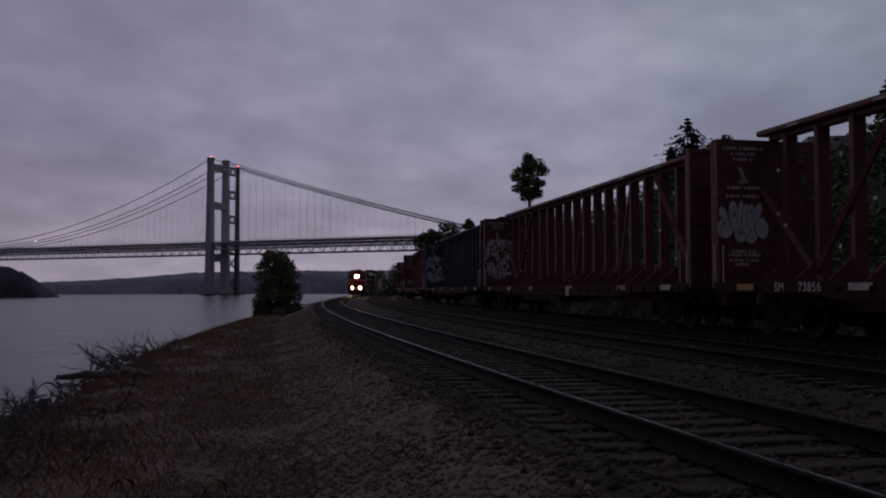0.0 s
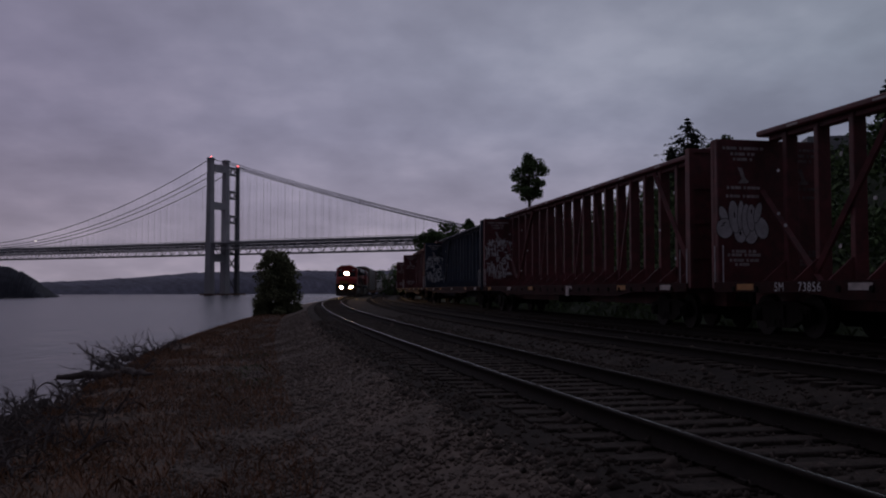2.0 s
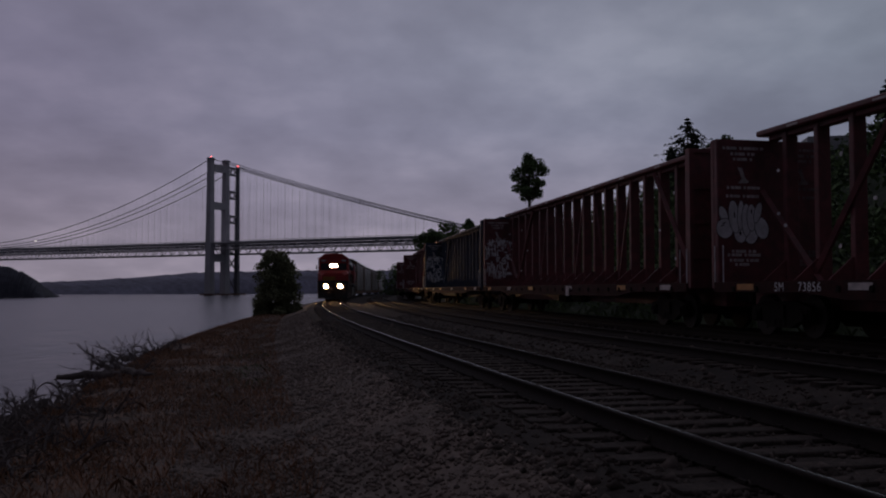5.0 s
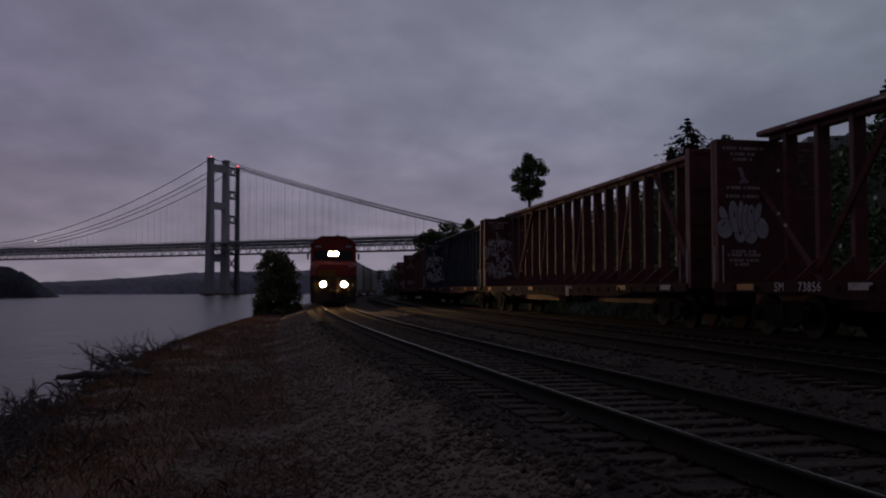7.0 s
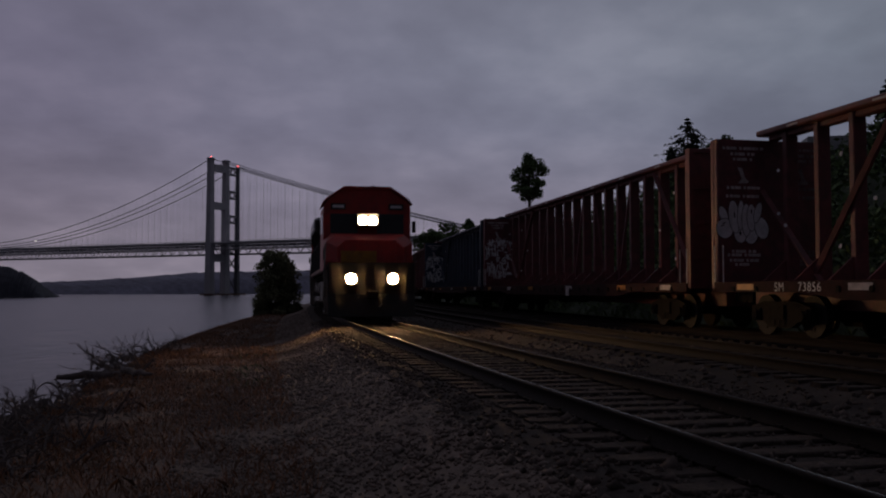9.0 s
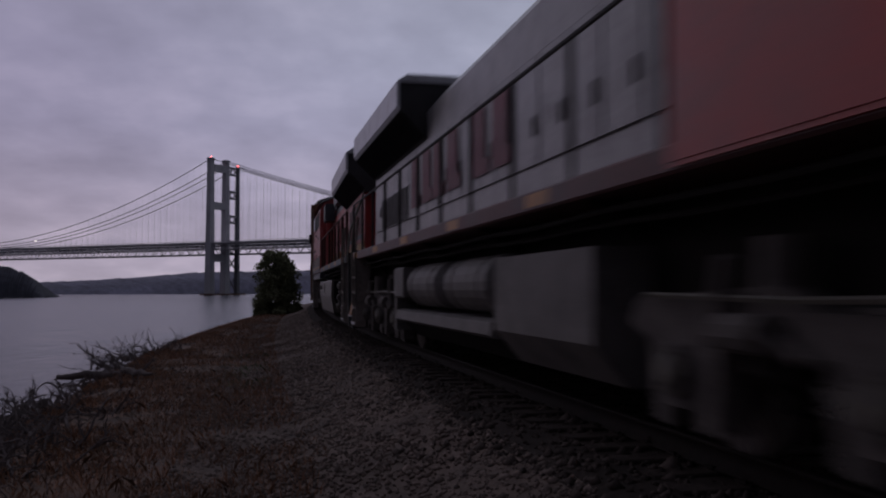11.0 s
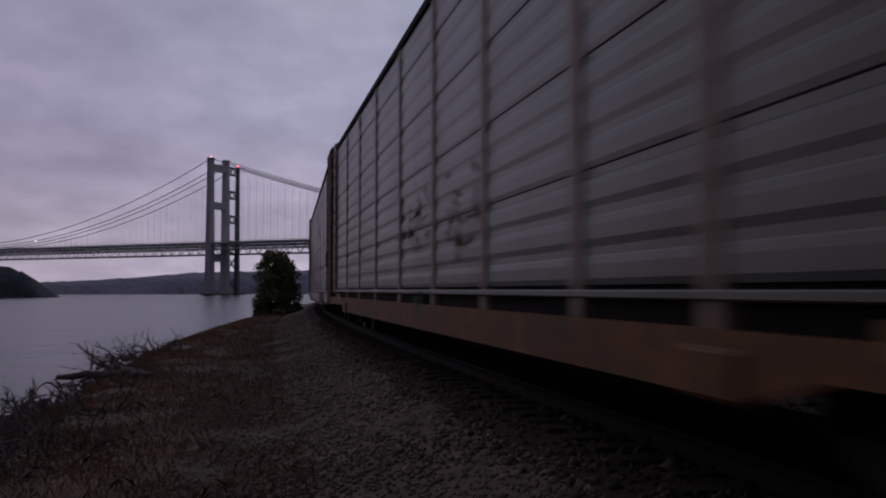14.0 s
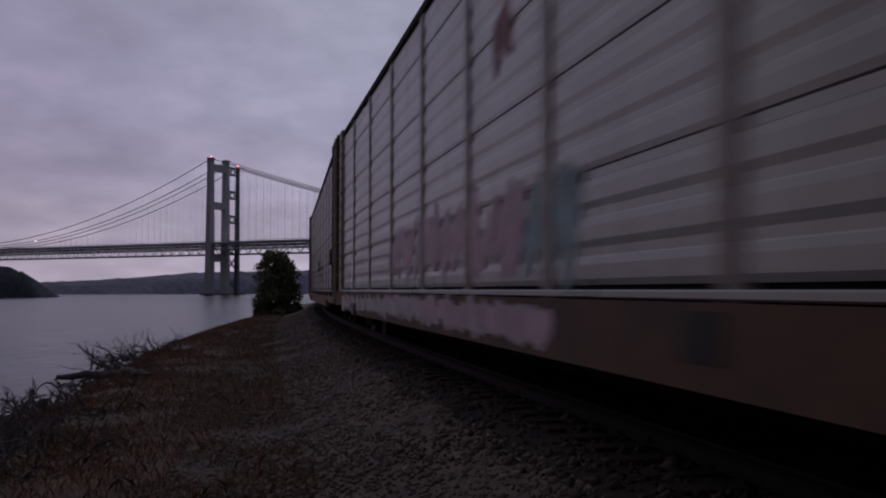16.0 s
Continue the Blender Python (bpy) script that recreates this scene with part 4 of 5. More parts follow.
    for e in (-1, 1):
        y0, y1 = (HW + 0.004, HW + 0.008) if e > 0 else (-HW - 0.008, -HW - 0.004)
        part("stripe", Build().box(-10.0, 5.9, y0, y1, 2.05, 2.28), low_m, root)
        part("base_band", Build().box(-10.0, 5.9, y0, y1, 1.88, 2.045), sill_m, root)
        # access doors and louvres
        x = -9.6
        i = 0
        while x < 5.3:
            w = 0.78
            dark = (-9.0 < x < -6.2) if lead else (-9.7 < x < -5.9) or (-5.2 < x < -4.4)
            y0, y1 = (HW + 0.006, HW + 0.035) if e > 0 else (-HW - 0.035, -HW - 0.006)
            d = part("hood_door", Build().box(x, x + w, y0, y1, 2.31, 3.42 if lead else 3.74, 0.01), hood_m, root)
            if dark:
                B = Build()
                yy0, yy1 = (y1, y1 + 0.012) if e > 0 else (y0 - 0.012, y0)
                for k in range(2 if lead else 3):
                    xa, xb = (x + 0.05 + k * 0.40, x + 0.33 + k * 0.40) if lead else (x + 0.06 + k * 0.235, x + 0.235 + k * 0.235)
                    B.box(xa, xb, yy0, yy1, 2.32 if lead else 2.4, 2.92 if lead else 3.34)
                part("louvre", B, GRILLE if lead else LOUVRE_R, d, "dark louvre slots")
            else:
                yy0, yy1 = (y1, y1 + 0.02) if e > 0 else (y0 - 0.02, y0)
                part("latch", Build().box(x + 0.62, x + 0.68, yy0, yy1, 2.6, 2.8), GRILLE, d)
            x += w + 0.05
            i += 1
    # radiator wings
    wx0, wx1 = (-9.9, -3.9) if lead else (-10.5, -4.4)
    rad = part("radiator", Build().prism([(-1.0, 3.50), (1.0, 3.50), (1.46, 3.98), (1.46, 4.44), (-1.46, 4.44), (-1.46, 3.98)], wx0 + 0.03, wx1 - 0.03), GRILLE, root, "overhanging flared radiator housing")
    part("radiator_cap", Build().prism([(-1.52, 4.02), (-1.465, 3.96), (-1.465, 4.43), (1.465, 4.43), (1.465, 3.96), (1.52, 4.02), (1.52, 4.44), (1.34, 4.56), (-1.34, 4.56), (-1.52, 4.44)], wx0, wx1), FASCIA, rad, "pale painted fascia of the radiator")
    B = Build()
    for e in (-1, 1):
        for k in range(21):
            x = wx0 + 0.15 + k * 0.285
            a, b_ = Vector((0, e * 1.04, 3.56)), Vector((0, e * 1.44, 3.95))
            B.tube([(x, a.y + e * 0.02, a.z - 0.02), (x, b_.y + e * 0.02, b_.z - 0.02)], 0.03, 4)
    tagged(part("radiator_screen", B, GRILLE, rad), kind="stuff")
    for x in (-8.9, -7.0):
        part("fan", Build().cyl((x, 0, 4.56), (x, 0, 4.68), 0.75, n=20), GRILLE, root)
    part("exhaust_stack", Build().box(-2.2, -1.2, -0.3, 0.3, 4.28, 4.52, 0.03), GRILLE, root)
    part("blower_housing", Build().box(2.3, 5.0, -0.7, 0.7, 4.28, 4.48, 0.08), top_m, root)
    if not lead:
        B = Build()
        for y in (-0.92, 0.92):
            B.tube([(5.6, y, 4.86), (2.2, y, 4.86)], 0.02, 5)
            for x in (5.6, 4.4, 3.3, 2.2):
                B.tube([(x, y, 4.2), (x, y, 4.86)], 0.02, 5)
        part("roof_rail", B, GRILLE, root, "dark roof guard rail")
        part("equipment_housing", Build().prism([(-1.16, 4.06), (1.16, 4.06), (1.18, 4.36), (1.0, 4.56), (-1.0, 4.56), (-1.18, 4.36)], -5.4, 0.2), top_m, root, "overhanging slate equipment housing")
        part("hood_step", Build().prism([(-1.06, 4.0), (1.06, 4.0), (1.06, 4.3), (0.9, 4.44), (-0.9, 4.44), (-1.06, 4.3)], 0.204, 1.5), top_m, root)
        for e in (-1, 1):
            part("air_box", Build().box(1.3, 2.5, min(e * 1.046, e * 1.42), max(e * 1.046, e * 1.42), 3.62, 4.26, 0.04), DARKG, root, "dark boxy air intake")
    # cab
    lift = 0.0 if lead else 0.25
    cy = [(-1.54, 1.73), (1.54, 1.73), (1.54, 3.95 + lift), (1.42, 4.18 + lift), (0.80, 4.62 + lift / 2), (-0.80, 4.62 + lift / 2), (-1.42, 4.18 + lift), (-1.54, 3.95 + lift)]
    back_x = 5.9 if lead else 2.8
    cab = part("cab", Build().prism(cy, back_x, 8.75), cab_m, root)
    part("cab_roof", Build().prism([(y_, z_ + (lift if z_ < 4.5 else lift / 2)) for y_, z_ in ((1.60, 4.06), (1.46, 4.25), (0.82, 4.68), (-0.82, 4.68), (-1.46, 4.25), (-1.60, 4.06), (-1.46, 4.20), (-0.80, 4.625), (0.80, 4.625), (1.46, 4.20))], back_x - 0.1, 8.9), RED if lead else ROOFW, cab)
    for y0, y1 in ((-1.30, -0.34), (0.34, 1.30)):
        part("windshield", Build().box(8.75, 8.762, y0, y1, 3.02, 3.72), GLASS, cab, "dark cab windshield")
    for e in (-1, 1):
        for xa, xb in ((6.3, 7.2), (7.35, 8.3)) if lead else ((3.5, 4.6), (4.75, 6.2), (6.55, 7.5)):
            y0, y1 = (1.54, 1.552) if e > 0 else (-1.552, -1.54)
            part("side_window", Build().box(xa, xb, y0, y1, 3.05 if lead else 3.53, 3.75 if lead else 4.12), GLASS if lead else BLACK, cab, "dark cab side window")
        part("mirror", Build().box(8.2, 8.4, e * 1.72 - 0.06, e * 1.72 + 0.06, 3.1, 3.5, 0.02), GRILLE, cab)
        if not lead:
            part("sill_stripe", Build().box(back_x, 9.7, e * 1.546 - 0.005, e * 1.546 + 0.005, 1.74, 2.02), DARKG, cab)
            part("belt_line", Build().box(back_x + 0.05, 6.25, e * 1.546 - 0.02, e * 1.546 + 0.02, 2.31, 2.345), BLACK, cab, "black belt line")
            part("shoulder", Build().prism([(e * 1.53, 3.66), (e * 1.552, 3.66), (e * 1.552, 4.21), (e * 1.44, 4.44), (e * 1.40, 4.42), (e * 1.53, 4.18)], 7.62, 8.88), ROOFW, cab, "pale grey upper corner of the cab")
            part("grab_rail", Build().tube([(6.4, e * 1.56, 2.66), (7.5, e * 1.60, 2.66), (8.55, e * 1.56, 2.66)], 0.018, 6), BLACK, cab)
            part("vent_slot", Build().box(7.49, 7.61, e * 1.546 - 0.012, e * 1.546 + 0.012, 2.02, 2.53), BLACK, cab, "narrow black vent slot")
            for x, z in ((6.0, 3.30), (5.7, 2.45), (7.2, 2.75), (4.2, 3.1)):
                part("lifting_eye", Build().cyl((x, e * 1.54, z), (x, e * 1.57, z), 0.05, n=8), GRILLE, cab)
            for k in range(7):
                x = 3.2 + k * 0.86
                part("lettering_block", Build().box(x, x + (0.5, 0.3, 0.42)[k % 3], e * 1.552 - 0.002, e * 1.552 + 0.002, 1.86 + 0.02 * (k % 2), 1.98), ORANGE, cab, "scuffed orange block where lettering stands")
        part("lower_stripe", Build().box(back_x, 10.0, e * 1.546 - 0.004, e * 1.546 + 0.004, 1.76 if lead else 2.02, 2.05 if lead else 2.31), RED if lead else TAUPE, cab)
    # nose
    B = Build()
    vs, hw0, hw1 = [], 1.54, 1.12
    sec = [(8.75, hw0, 3.02), (9.7, hw0 - 0.06, 2.92), (10.15, hw1, 2.72)] if lead else [(8.75, hw0, 3.5), (9.8, hw0 - 0.02, 3.4), (10.2, hw0 - 0.25, 3.2)]
    for x, w, z in sec:
        vs += [(x, -w, 1.73), (x, w, 1.73), (x, w, z - 0.25), (x, w - 0.28, z), (x, -w + 0.28, z), (x, -w, z - 0.25)]
    fs = [(k * 6 + i, k * 6 + (i + 1) % 6, (k + 1) * 6 + (i + 1) % 6, (k + 1) * 6 + i) for k in range(2) for i in range(6)] + [(0, 1, 2, 3, 4, 5), (12, 13, 14, 15, 16, 17)]
    B.add(vs, fs)
    nose = part("nose", B, nose_m, root)
    part("nose_door", Build().box(10.15, 10.175, 0.25, 0.85, 1.72, 2.6, 0.01), nose_m, nose)
    part("nose_band", Build().box(10.15, 10.166, -1.0, 0.2, 1.85, 2.35), YELLOW, nose, "plain golden nose panel")
    for e in (-1, 1):
        part("nose_vent", Build().box(8.95, 9.15, e * 1.545 - 0.012, e * 1.545 + 0.012, 2.0, 2.5), GRILLE, nose)
        part("number_board", Build().box(8.75, 8.80, e * 1.02 - 0.26, e * 1.02 + 0.26, 3.86, 4.08), GRILLE, root)
        part("number_bar", Build().box(8.80, 8.806, e * 1.02 - 0.2, e * 1.02 + 0.2, 3.92, 4.02), WHITE, root)
    # lamps
    lampcase = part("headlight_case", Build().box(8.75, 8.95, -0.38, 0.38, 3.24, 3.70, 0.04), GRILLE, root)
    # Added boards that keep the headlight's light off the nose top.
    part("lamp_visor", Build().box(8.95, 9.5, -0.36, 0.36, 3.24, 3.29).box(8.95, 9.25, -0.38, -0.34, 3.24, 3.6).box(8.95, 9.25, 0.34, 0.38, 3.24, 3.7).box(8.95, 9.25, -0.38, 0.38, 3.66, 3.71), GRILLE, lampcase)
    for y in (-0.175, 0.175):
        part("headlight", Build().cyl((8.95, y, 3.46), (8.962, y, 3.46), 0.165, n=18), HEADLAMP if lead else WHITE, lampcase, "glaring warm headlight" if lead else "unlit headlight")
    for y in (-0.69, 0.69):
        dc = part("ditch_light", Build().box(10.5, 10.76, y - 0.17, y + 0.17, 1.22, 1.58, 0.03), GRILLE, root)
        part("lens", Build().cyl((10.76, y, 1.40), (10.772, y, 1.40), 0.17, n=18), DITCHLAMP if lead else WHITE, dc, "glaring warm ditch light" if lead else "unlit ditch light")
        # Added frame that stops the lens rim from lighting nose and pilot.
        part("bezel", Build().box(10.74, 10.84, y - 0.23, y - 0.18, 1.17, 1.63).box(10.74, 10.84, y + 0.18, y + 0.23, 1.17, 1.63).box(10.74, 10.84, y - 0.18, y + 0.18, 1.58, 1.63).box(10.74, 10.84, y - 0.18, y + 0.18, 1.17, 1.22), BLACK, dc, "black baffle added around the lens")
    # pilot, plough, steps
    for d, xe in ((1, 10.4), (-1, -10.5)):
        part("pilot", Build().prism([(xe - 0.05 * d, 1.95), (xe + 0.1 * d, 1.95), (xe + 0.1 * d, 0.9), (xe + 0.36 * d, 0.16), (xe + 0.15 * d, 0.14), (xe - 0.05 * d, 0.8)], -1.45, 1.45, "y"), BLACK, root)
        couple(root, xe + d * 0.05, d)
        for e in (-1, 1):
            B = Build()
            for k in range(4):
                z = 0.28 + 0.34 * k
                B.box(xe - d * 0.75 - 0.3, xe - d * 0.75 + 0.3, e * 1.42 - 0.12, e * 1.42 + 0.12, z, z + 0.03)
            st = part("steps", B, STEPS, root)
            B = Build()
            for x in (xe - d * 0.42, xe - d * 1.08):
                B.prism([(e * 1.53, 0.22), (e * 1.53, 1.71), (e * 1.18, 1.71), (e * 1.24, 0.9), (e * 1.30, 0.22)], x - 0.025, x + 0.025)
            part("step_side", B, STEPS, st)
            part("step_edge", Build().box(xe - d * 0.75 - 0.3, xe - d * 0.75 + 0.3, e * 1.545 - 0.005, e * 1.545 + 0.005, 0.27, 0.32), WHITE, st, "white step edge")
            B = Build()
            for x in (xe - d * 0.40, xe - d * 1.10):
                B.tube([(x, e * 1.52, 0.75), (x, e * 1.54, 1.8), (x - d * 0.05, e * 1.5, 2.6)], 0.022, 6)
            part("hand_post", B, TANKG, root, "pale boarding handrail")
    if lead:
        part("step_panel", Build().prism([(-1.52, 0.45), (-1.2, 0.45), (-1.26, 0.80), (-1.46, 0.80)], -10.72, -10.42), ORANGE, root, "scuffed orange step panel")
        part("step_lip", Build().box(-10.74, -10.40, -1.54, -1.18, 0.42, 0.45), WHITE, root)
    else:
        for e in (-1, 1):
            part("end_rail", Build().tube([(-10.6, e * 1.48, 1.7), (-10.35, e * 1.40, 2.5), (-10.05, e * 0.95, 3.7)], 0.028, 6), TANKG, root, "pale slanted end handrail")
        part("cab_skirt", Build().box(2.8, 9.7, -1.535, 1.535, 1.48, 1.698), DARKG, root, "slate skirt below the cab")
        part("red_recess", Build().box(-1.6, 2.8, -1.045, 1.045, 1.80, 3.5), RED, root, "deep red cabinet behind the cab")
        part("recess_hazard", Build().box(-1.6, 2.8, -1.055, 1.055, 2.02, 2.36), YELLOW, root, "grimy yellow hazard strip")
        for e in (-1, 1):
            for x in (-0.75, 2.6):
                part("recess_post", Build().box(x - 0.06, x + 0.06, min(e * 1.36, e * 1.48), max(e * 1.36, e * 1.48), 1.87, 3.40, 0.015), ROSE, root)
            for k in range(5):
                part("hazard_bar", Build().prism([(-1.5 + k * 0.9, 2.03), (-1.4 + k * 0.9, 2.03), (-1.2 + k * 0.9, 2.35), (-1.3 + k * 0.9, 2.35)], min(e * 1.055, e * 1.06), max(e * 1.055, e * 1.06), "y"), BLACK, root)
    # rear face
    part("rear_panel", Build().box(-10.03, -10.004, -HW + 0.04, HW - 0.04, 2.0, 3.5), rear_m, root)
    # walkway handrails
    for e in (-1, 1):
        rail = part("handrail", Build().tube([(x, e * 1.47, 2.98) for x in (-10.4, -5, 0, 3.2 if not lead else 5.7)], 0.022, 6), GRILLE if lead else RAIL_R, root)
        for k in range(11 if lead else 9):
            x = -10.3 + k * 1.6
            part("stanchion", Build().tube([(x, e * 1.47, 1.86), (x, e * 1.47, 2.98)], 0.026 if lead else 0.036, 6), GRILLE if lead else RAIL_R, rail)
    part("horn", Build().cyl((7.2, 0.3, 4.75), (7.7, 0.3, 4.75), 0.05, 0.10).box(7.3, 7.5, 0.25, 0.35, 4.62, 4.75), GRILLE, root)
    part("antenna", Build().box(6.6, 7.0, -0.2, 0.2, 4.68, 4.78, 0.03), WHITE, root)
    return root


loco1 = locomotive("silver and red wide-cab diesel locomotive with blazing headlights, leading the train", SILVER, SILVER, SILVER, RED, RED, MAROON, RED, True, 1)
for e in (-1,):
    # large plain red blocks where the hood is lettered
    for i, x in enumerate((-5.1, -4.1, -3.2, -2.2, -0.7, 0.3)):
        B = Build().box(x, x + 0.62, -1.062, -1.056, 2.45, 3.3).box(x + 0.62, x + 0.8, -1.062, -1.056, 2.45, 2.65)
        part("lettering_block", B, mat("faded_letter_red", (0.26, 0.09, 0.12), 0.6, vary=0.3), loco1, "faded red block where lettering stands")
loco2 = locomotive("faded orange-red and slate wide-cab diesel locomotive, coupled backwards behind the leader", ROSE, YELLOW, SLATE_T, ROSE, ROSE, DARKG, RED, False, -1)
for k in range(5):
    x = -3.4 + k * 0.8
    part("lettering_block", Build().box(x, x + (0.14, 0.4, 0.22, 0.5, 0.18)[k], 1.056, 1.062, 2.82 + 0.1 * (k % 2), 3.2), mat("worn_letter_red", (0.36, 0.075, 0.073), 0.7, vary=0.4), loco2, "dark block where lettering stands")
part("flank_stripe", Build().box(-10.0, -1.65, 1.056, 1.06, 2.36, 2.46), DARKG, loco2, "dark pinstripe")

AR_LEN = 27.7
AR_PANEL = 24.6      # the panelled length between the end bays


def autorack(panel_m, post_m, sill_m, end_m, label, roll, posts, sill_top):
    root = thing("autorack_car", label, "freight car", "autorack cars of the train")
    h, hw = AR_LEN / 2, 1.50
    B = Build()
    for e in (-1, 1):
        B.prism([(-h, sill_top), (h, sill_top), (h, 0.64), (h - 3.6, 0.64), (h - 4.3, 0.48), (-h + 4.3, 0.48), (-h + 3.6, 0.64), (-h, 0.64)], e * hw - 0.05, e * hw + 0.05, "y")
    part("side_sill", B, sill_m, root)
    part("underframe", Build().box(-h + 0.06, h - 0.06, -hw + 0.06, hw - 0.06, 0.80, 1.2), UNDER, root)
    part("centre_sill", Build().box(-h, h, -0.3, 0.3, 0.45, 0.796), UNDER, root)
    hp = AR_PANEL / 2
    xs = [-hp + 0.02] + list(posts) + [hp - 0.02]
    z0, z1 = 1.07, 5.0
    for e in (-1, 1):
        yb = e * (hw - 0.06)
        for x in xs:
            part("post", Build().prism([(x - 0.13, yb), (x - 0.10, yb + e * 0.062), (x + 0.10, yb + e * 0.062), (x + 0.13, yb)], sill_top - 0.02, z1 + 0.05, "z"), post_m, root)
        for i in range(len(xs) - 1):
            xa, xb = xs[i] + 0.12, xs[i + 1] - 0.12
            zs = np.arange(z0, z1 - 0.2, 0.285)
            prof = []
            for k, z in enumerate(zs):
                g = 0.024 if k % 3 == 2 else 0.034
                prof += [(yb + e * 0.036, z), (yb + e * 0.044, z + 0.045), (yb + e * 0.044, z + 0.15), (yb + e * 0.038, z + 0.20)]
                prof += [(yb + e * g, z + 0.212), (yb + e * g, z + 0.273)]
            prof += [(yb - e * 0.02, z1), (yb - e * 0.02, z0)]
            part("side_panel", Build().prism(prof, xa, xb), panel_m, root)
        part("top_rail", Build().box(-h, h, e * (hw - 0.05) - 0.07, e * (hw - 0.05) + 0.07, z1, z1 + 0.14, 0.02), UNDER, root)
        part("bottom_rail", Build().box(-hp, hp, e * (hw - 0.02) - 0.05, e * (hw - 0.02) + 0.05, 0.975, 1.035, 0.012), panel_m, root)
    part("roof", Build().prism([(-hw + 0.02, 5.1), (-1.25, 5.42), (-0.7, 5.62), (0.7, 5.62), (1.25, 5.42), (hw - 0.02, 5.1)], -h + 0.05, h - 0.05), panel_m, root)
    B = Build()
    for i in range(18):
        x = -h + 0.4 + i * (AR_LEN - 0.8) / 17
        B.prism([(-hw + 0.02, 5.12), (-1.25, 5.45), (-0.7, 5.65), (0.7, 5.65), (1.25, 5.45), (hw - 0.02, 5.12), (1.2, 5.40), (-1.2, 5.40)], x - 0.04, x + 0.04)
    part("roof_rib", B, panel_m, root)
    for d in (-1, 1):
        xe = d * h
        B = Build()
        pts = []
        for k in range(13):      # curved radial end doors
            y = -hw + 0.08 + (2 * hw - 0.16) * k / 12
            pts.append((xe + d * 0.28 * (1 - (abs(y) / hw) ** 3), y))
        pr = pts + [(xe - d * 0.05, hw - 0.08), (xe - d * 0.05, -hw + 0.08)]
        door = part("end_door", B.prism(pr, 1.15, 5.25, "z"), end_m, root, "rusty curved end doors")
        B = Build()
        for y in (-1.1, -0.55, 0.0, 0.55, 1.1):
            xx = xe + d * 0.28 * (1 - (abs(y) / hw) ** 3)
            B.box(xx - 0.05, xx + 0.05, y - 0.035, y + 0.035, 1.2, 5.2)
        part("door_rib", B, end_m, door)
        for e in (-1, 1):
            for q, wd in ((0.50, 0.24), (1.28, 0.29)):
                part("end_post", Build().box(min(xe - d * (q + wd), xe - d * (q - wd)), max(xe - d * (q + wd), xe - d * (q - wd)), e * (hw - 0.04) - 0.08, e * (hw - 0.04) + 0.08, 0.98, 5.2, 0.03), post_m if d > 0 or q > 1 else end_m, root)
            part("end_angle", Build().box(min(xe - d * 0.80, xe - d * 0.74), max(xe - d * 0.80, xe - d * 0.74), e * (hw + 0.03) - 0.06, e * (hw + 0.03) + 0.06, 0.98, 5.2), end_m, root)
            for k in range(10):
                part("rung", Build().tube([(xe - d * 0.97, e * (hw + 0.06), 0.97 + k * 0.44), (xe - d * 0.60, e * (hw + 0.06), 1.0 + k * 0.44)], 0.014, 5), FADE, root, "pale worn ladder rung")
            for k in range(12):
                part("rivet_plate", Build().box(min(xe - d * 1.5, xe - d * 1.42), max(xe - d * 1.5, xe - d * 1.42), e * (hw + 0.045) - 0.012, e * (hw + 0.045) + 0.012, 1.2 + k * 0.33, 1.3 + k * 0.33), end_m, root)
            part("end_panel", Build().box(min(xe - d * 1.5, xe - d * 0.1), max(xe - d * 1.5, xe - d * 0.1), e * (hw - 0.16) - 0.03, e * (hw - 0.16) + 0.03, 1.15, 5.1), end_m, root)
            part("corner_post", Build().box(min(xe - d * 0.28, xe + d * 0.02), max(xe - d * 0.28, xe + d * 0.02), e * (hw - 0.02) - 0.10, e * (hw - 0.02) + 0.10, 0.7, 5.2, 0.03), end_m, root)
            B = Build()
            for k in range(11):
                z = 0.9 + k * 0.4
                B.tube([(xe + d * 0.05, e * (hw - 0.02), z), (xe + d * 0.42, e * (hw - 0.02), z)], 0.014, 4)
            for x in (0.07, 0.40):
                B.tube([(xe + d * x, e * (hw - 0.02), 0.6), (xe + d * x, e * (hw - 0.02), 5.0)], 0.018, 4)
            part("ladder", B, post_m, root)
        freight_truck(root, d * (h - 3.3), UNDER, roll)
        couple(root, xe, d)
        part("end_sill", Build().box(min(xe, xe + d * 0.12), max(xe, xe + d * 0.12), -1.35, 1.35, 0.68, 1.1, 0.03), sill_m, root)
        for e in (-1, 1):
            part("sill_plate", Build().box(xe - d * 3.0 - 0.22, xe - d * 3.0 + 0.22, e * 1.556 - 0.004, e * 1.556 + 0.004, 0.76, 0.92), YELLOW if d > 0 else ORANGE, root, "small yellow notice plate")
            part("jacking_pad", Build().box(xe - d * 4.6 - 0.3, xe - d * 4.6 + 0.3, e * 1.5 - 0.09, e * 1.5 + 0.09, 0.46, 0.74, 0.03), sill_m, root)
    part("brake_wheel", Build().cyl((h - 1.25, -hw - 0.05, 2.0), (h - 1.25, -hw - 0.11, 2.0), 0.24, n=14).box(h - 1.4, h - 1.1, -hw - 0.05, -hw + 0.05, 1.2, 2.3, 0.02), GRILLE, root)
    return root


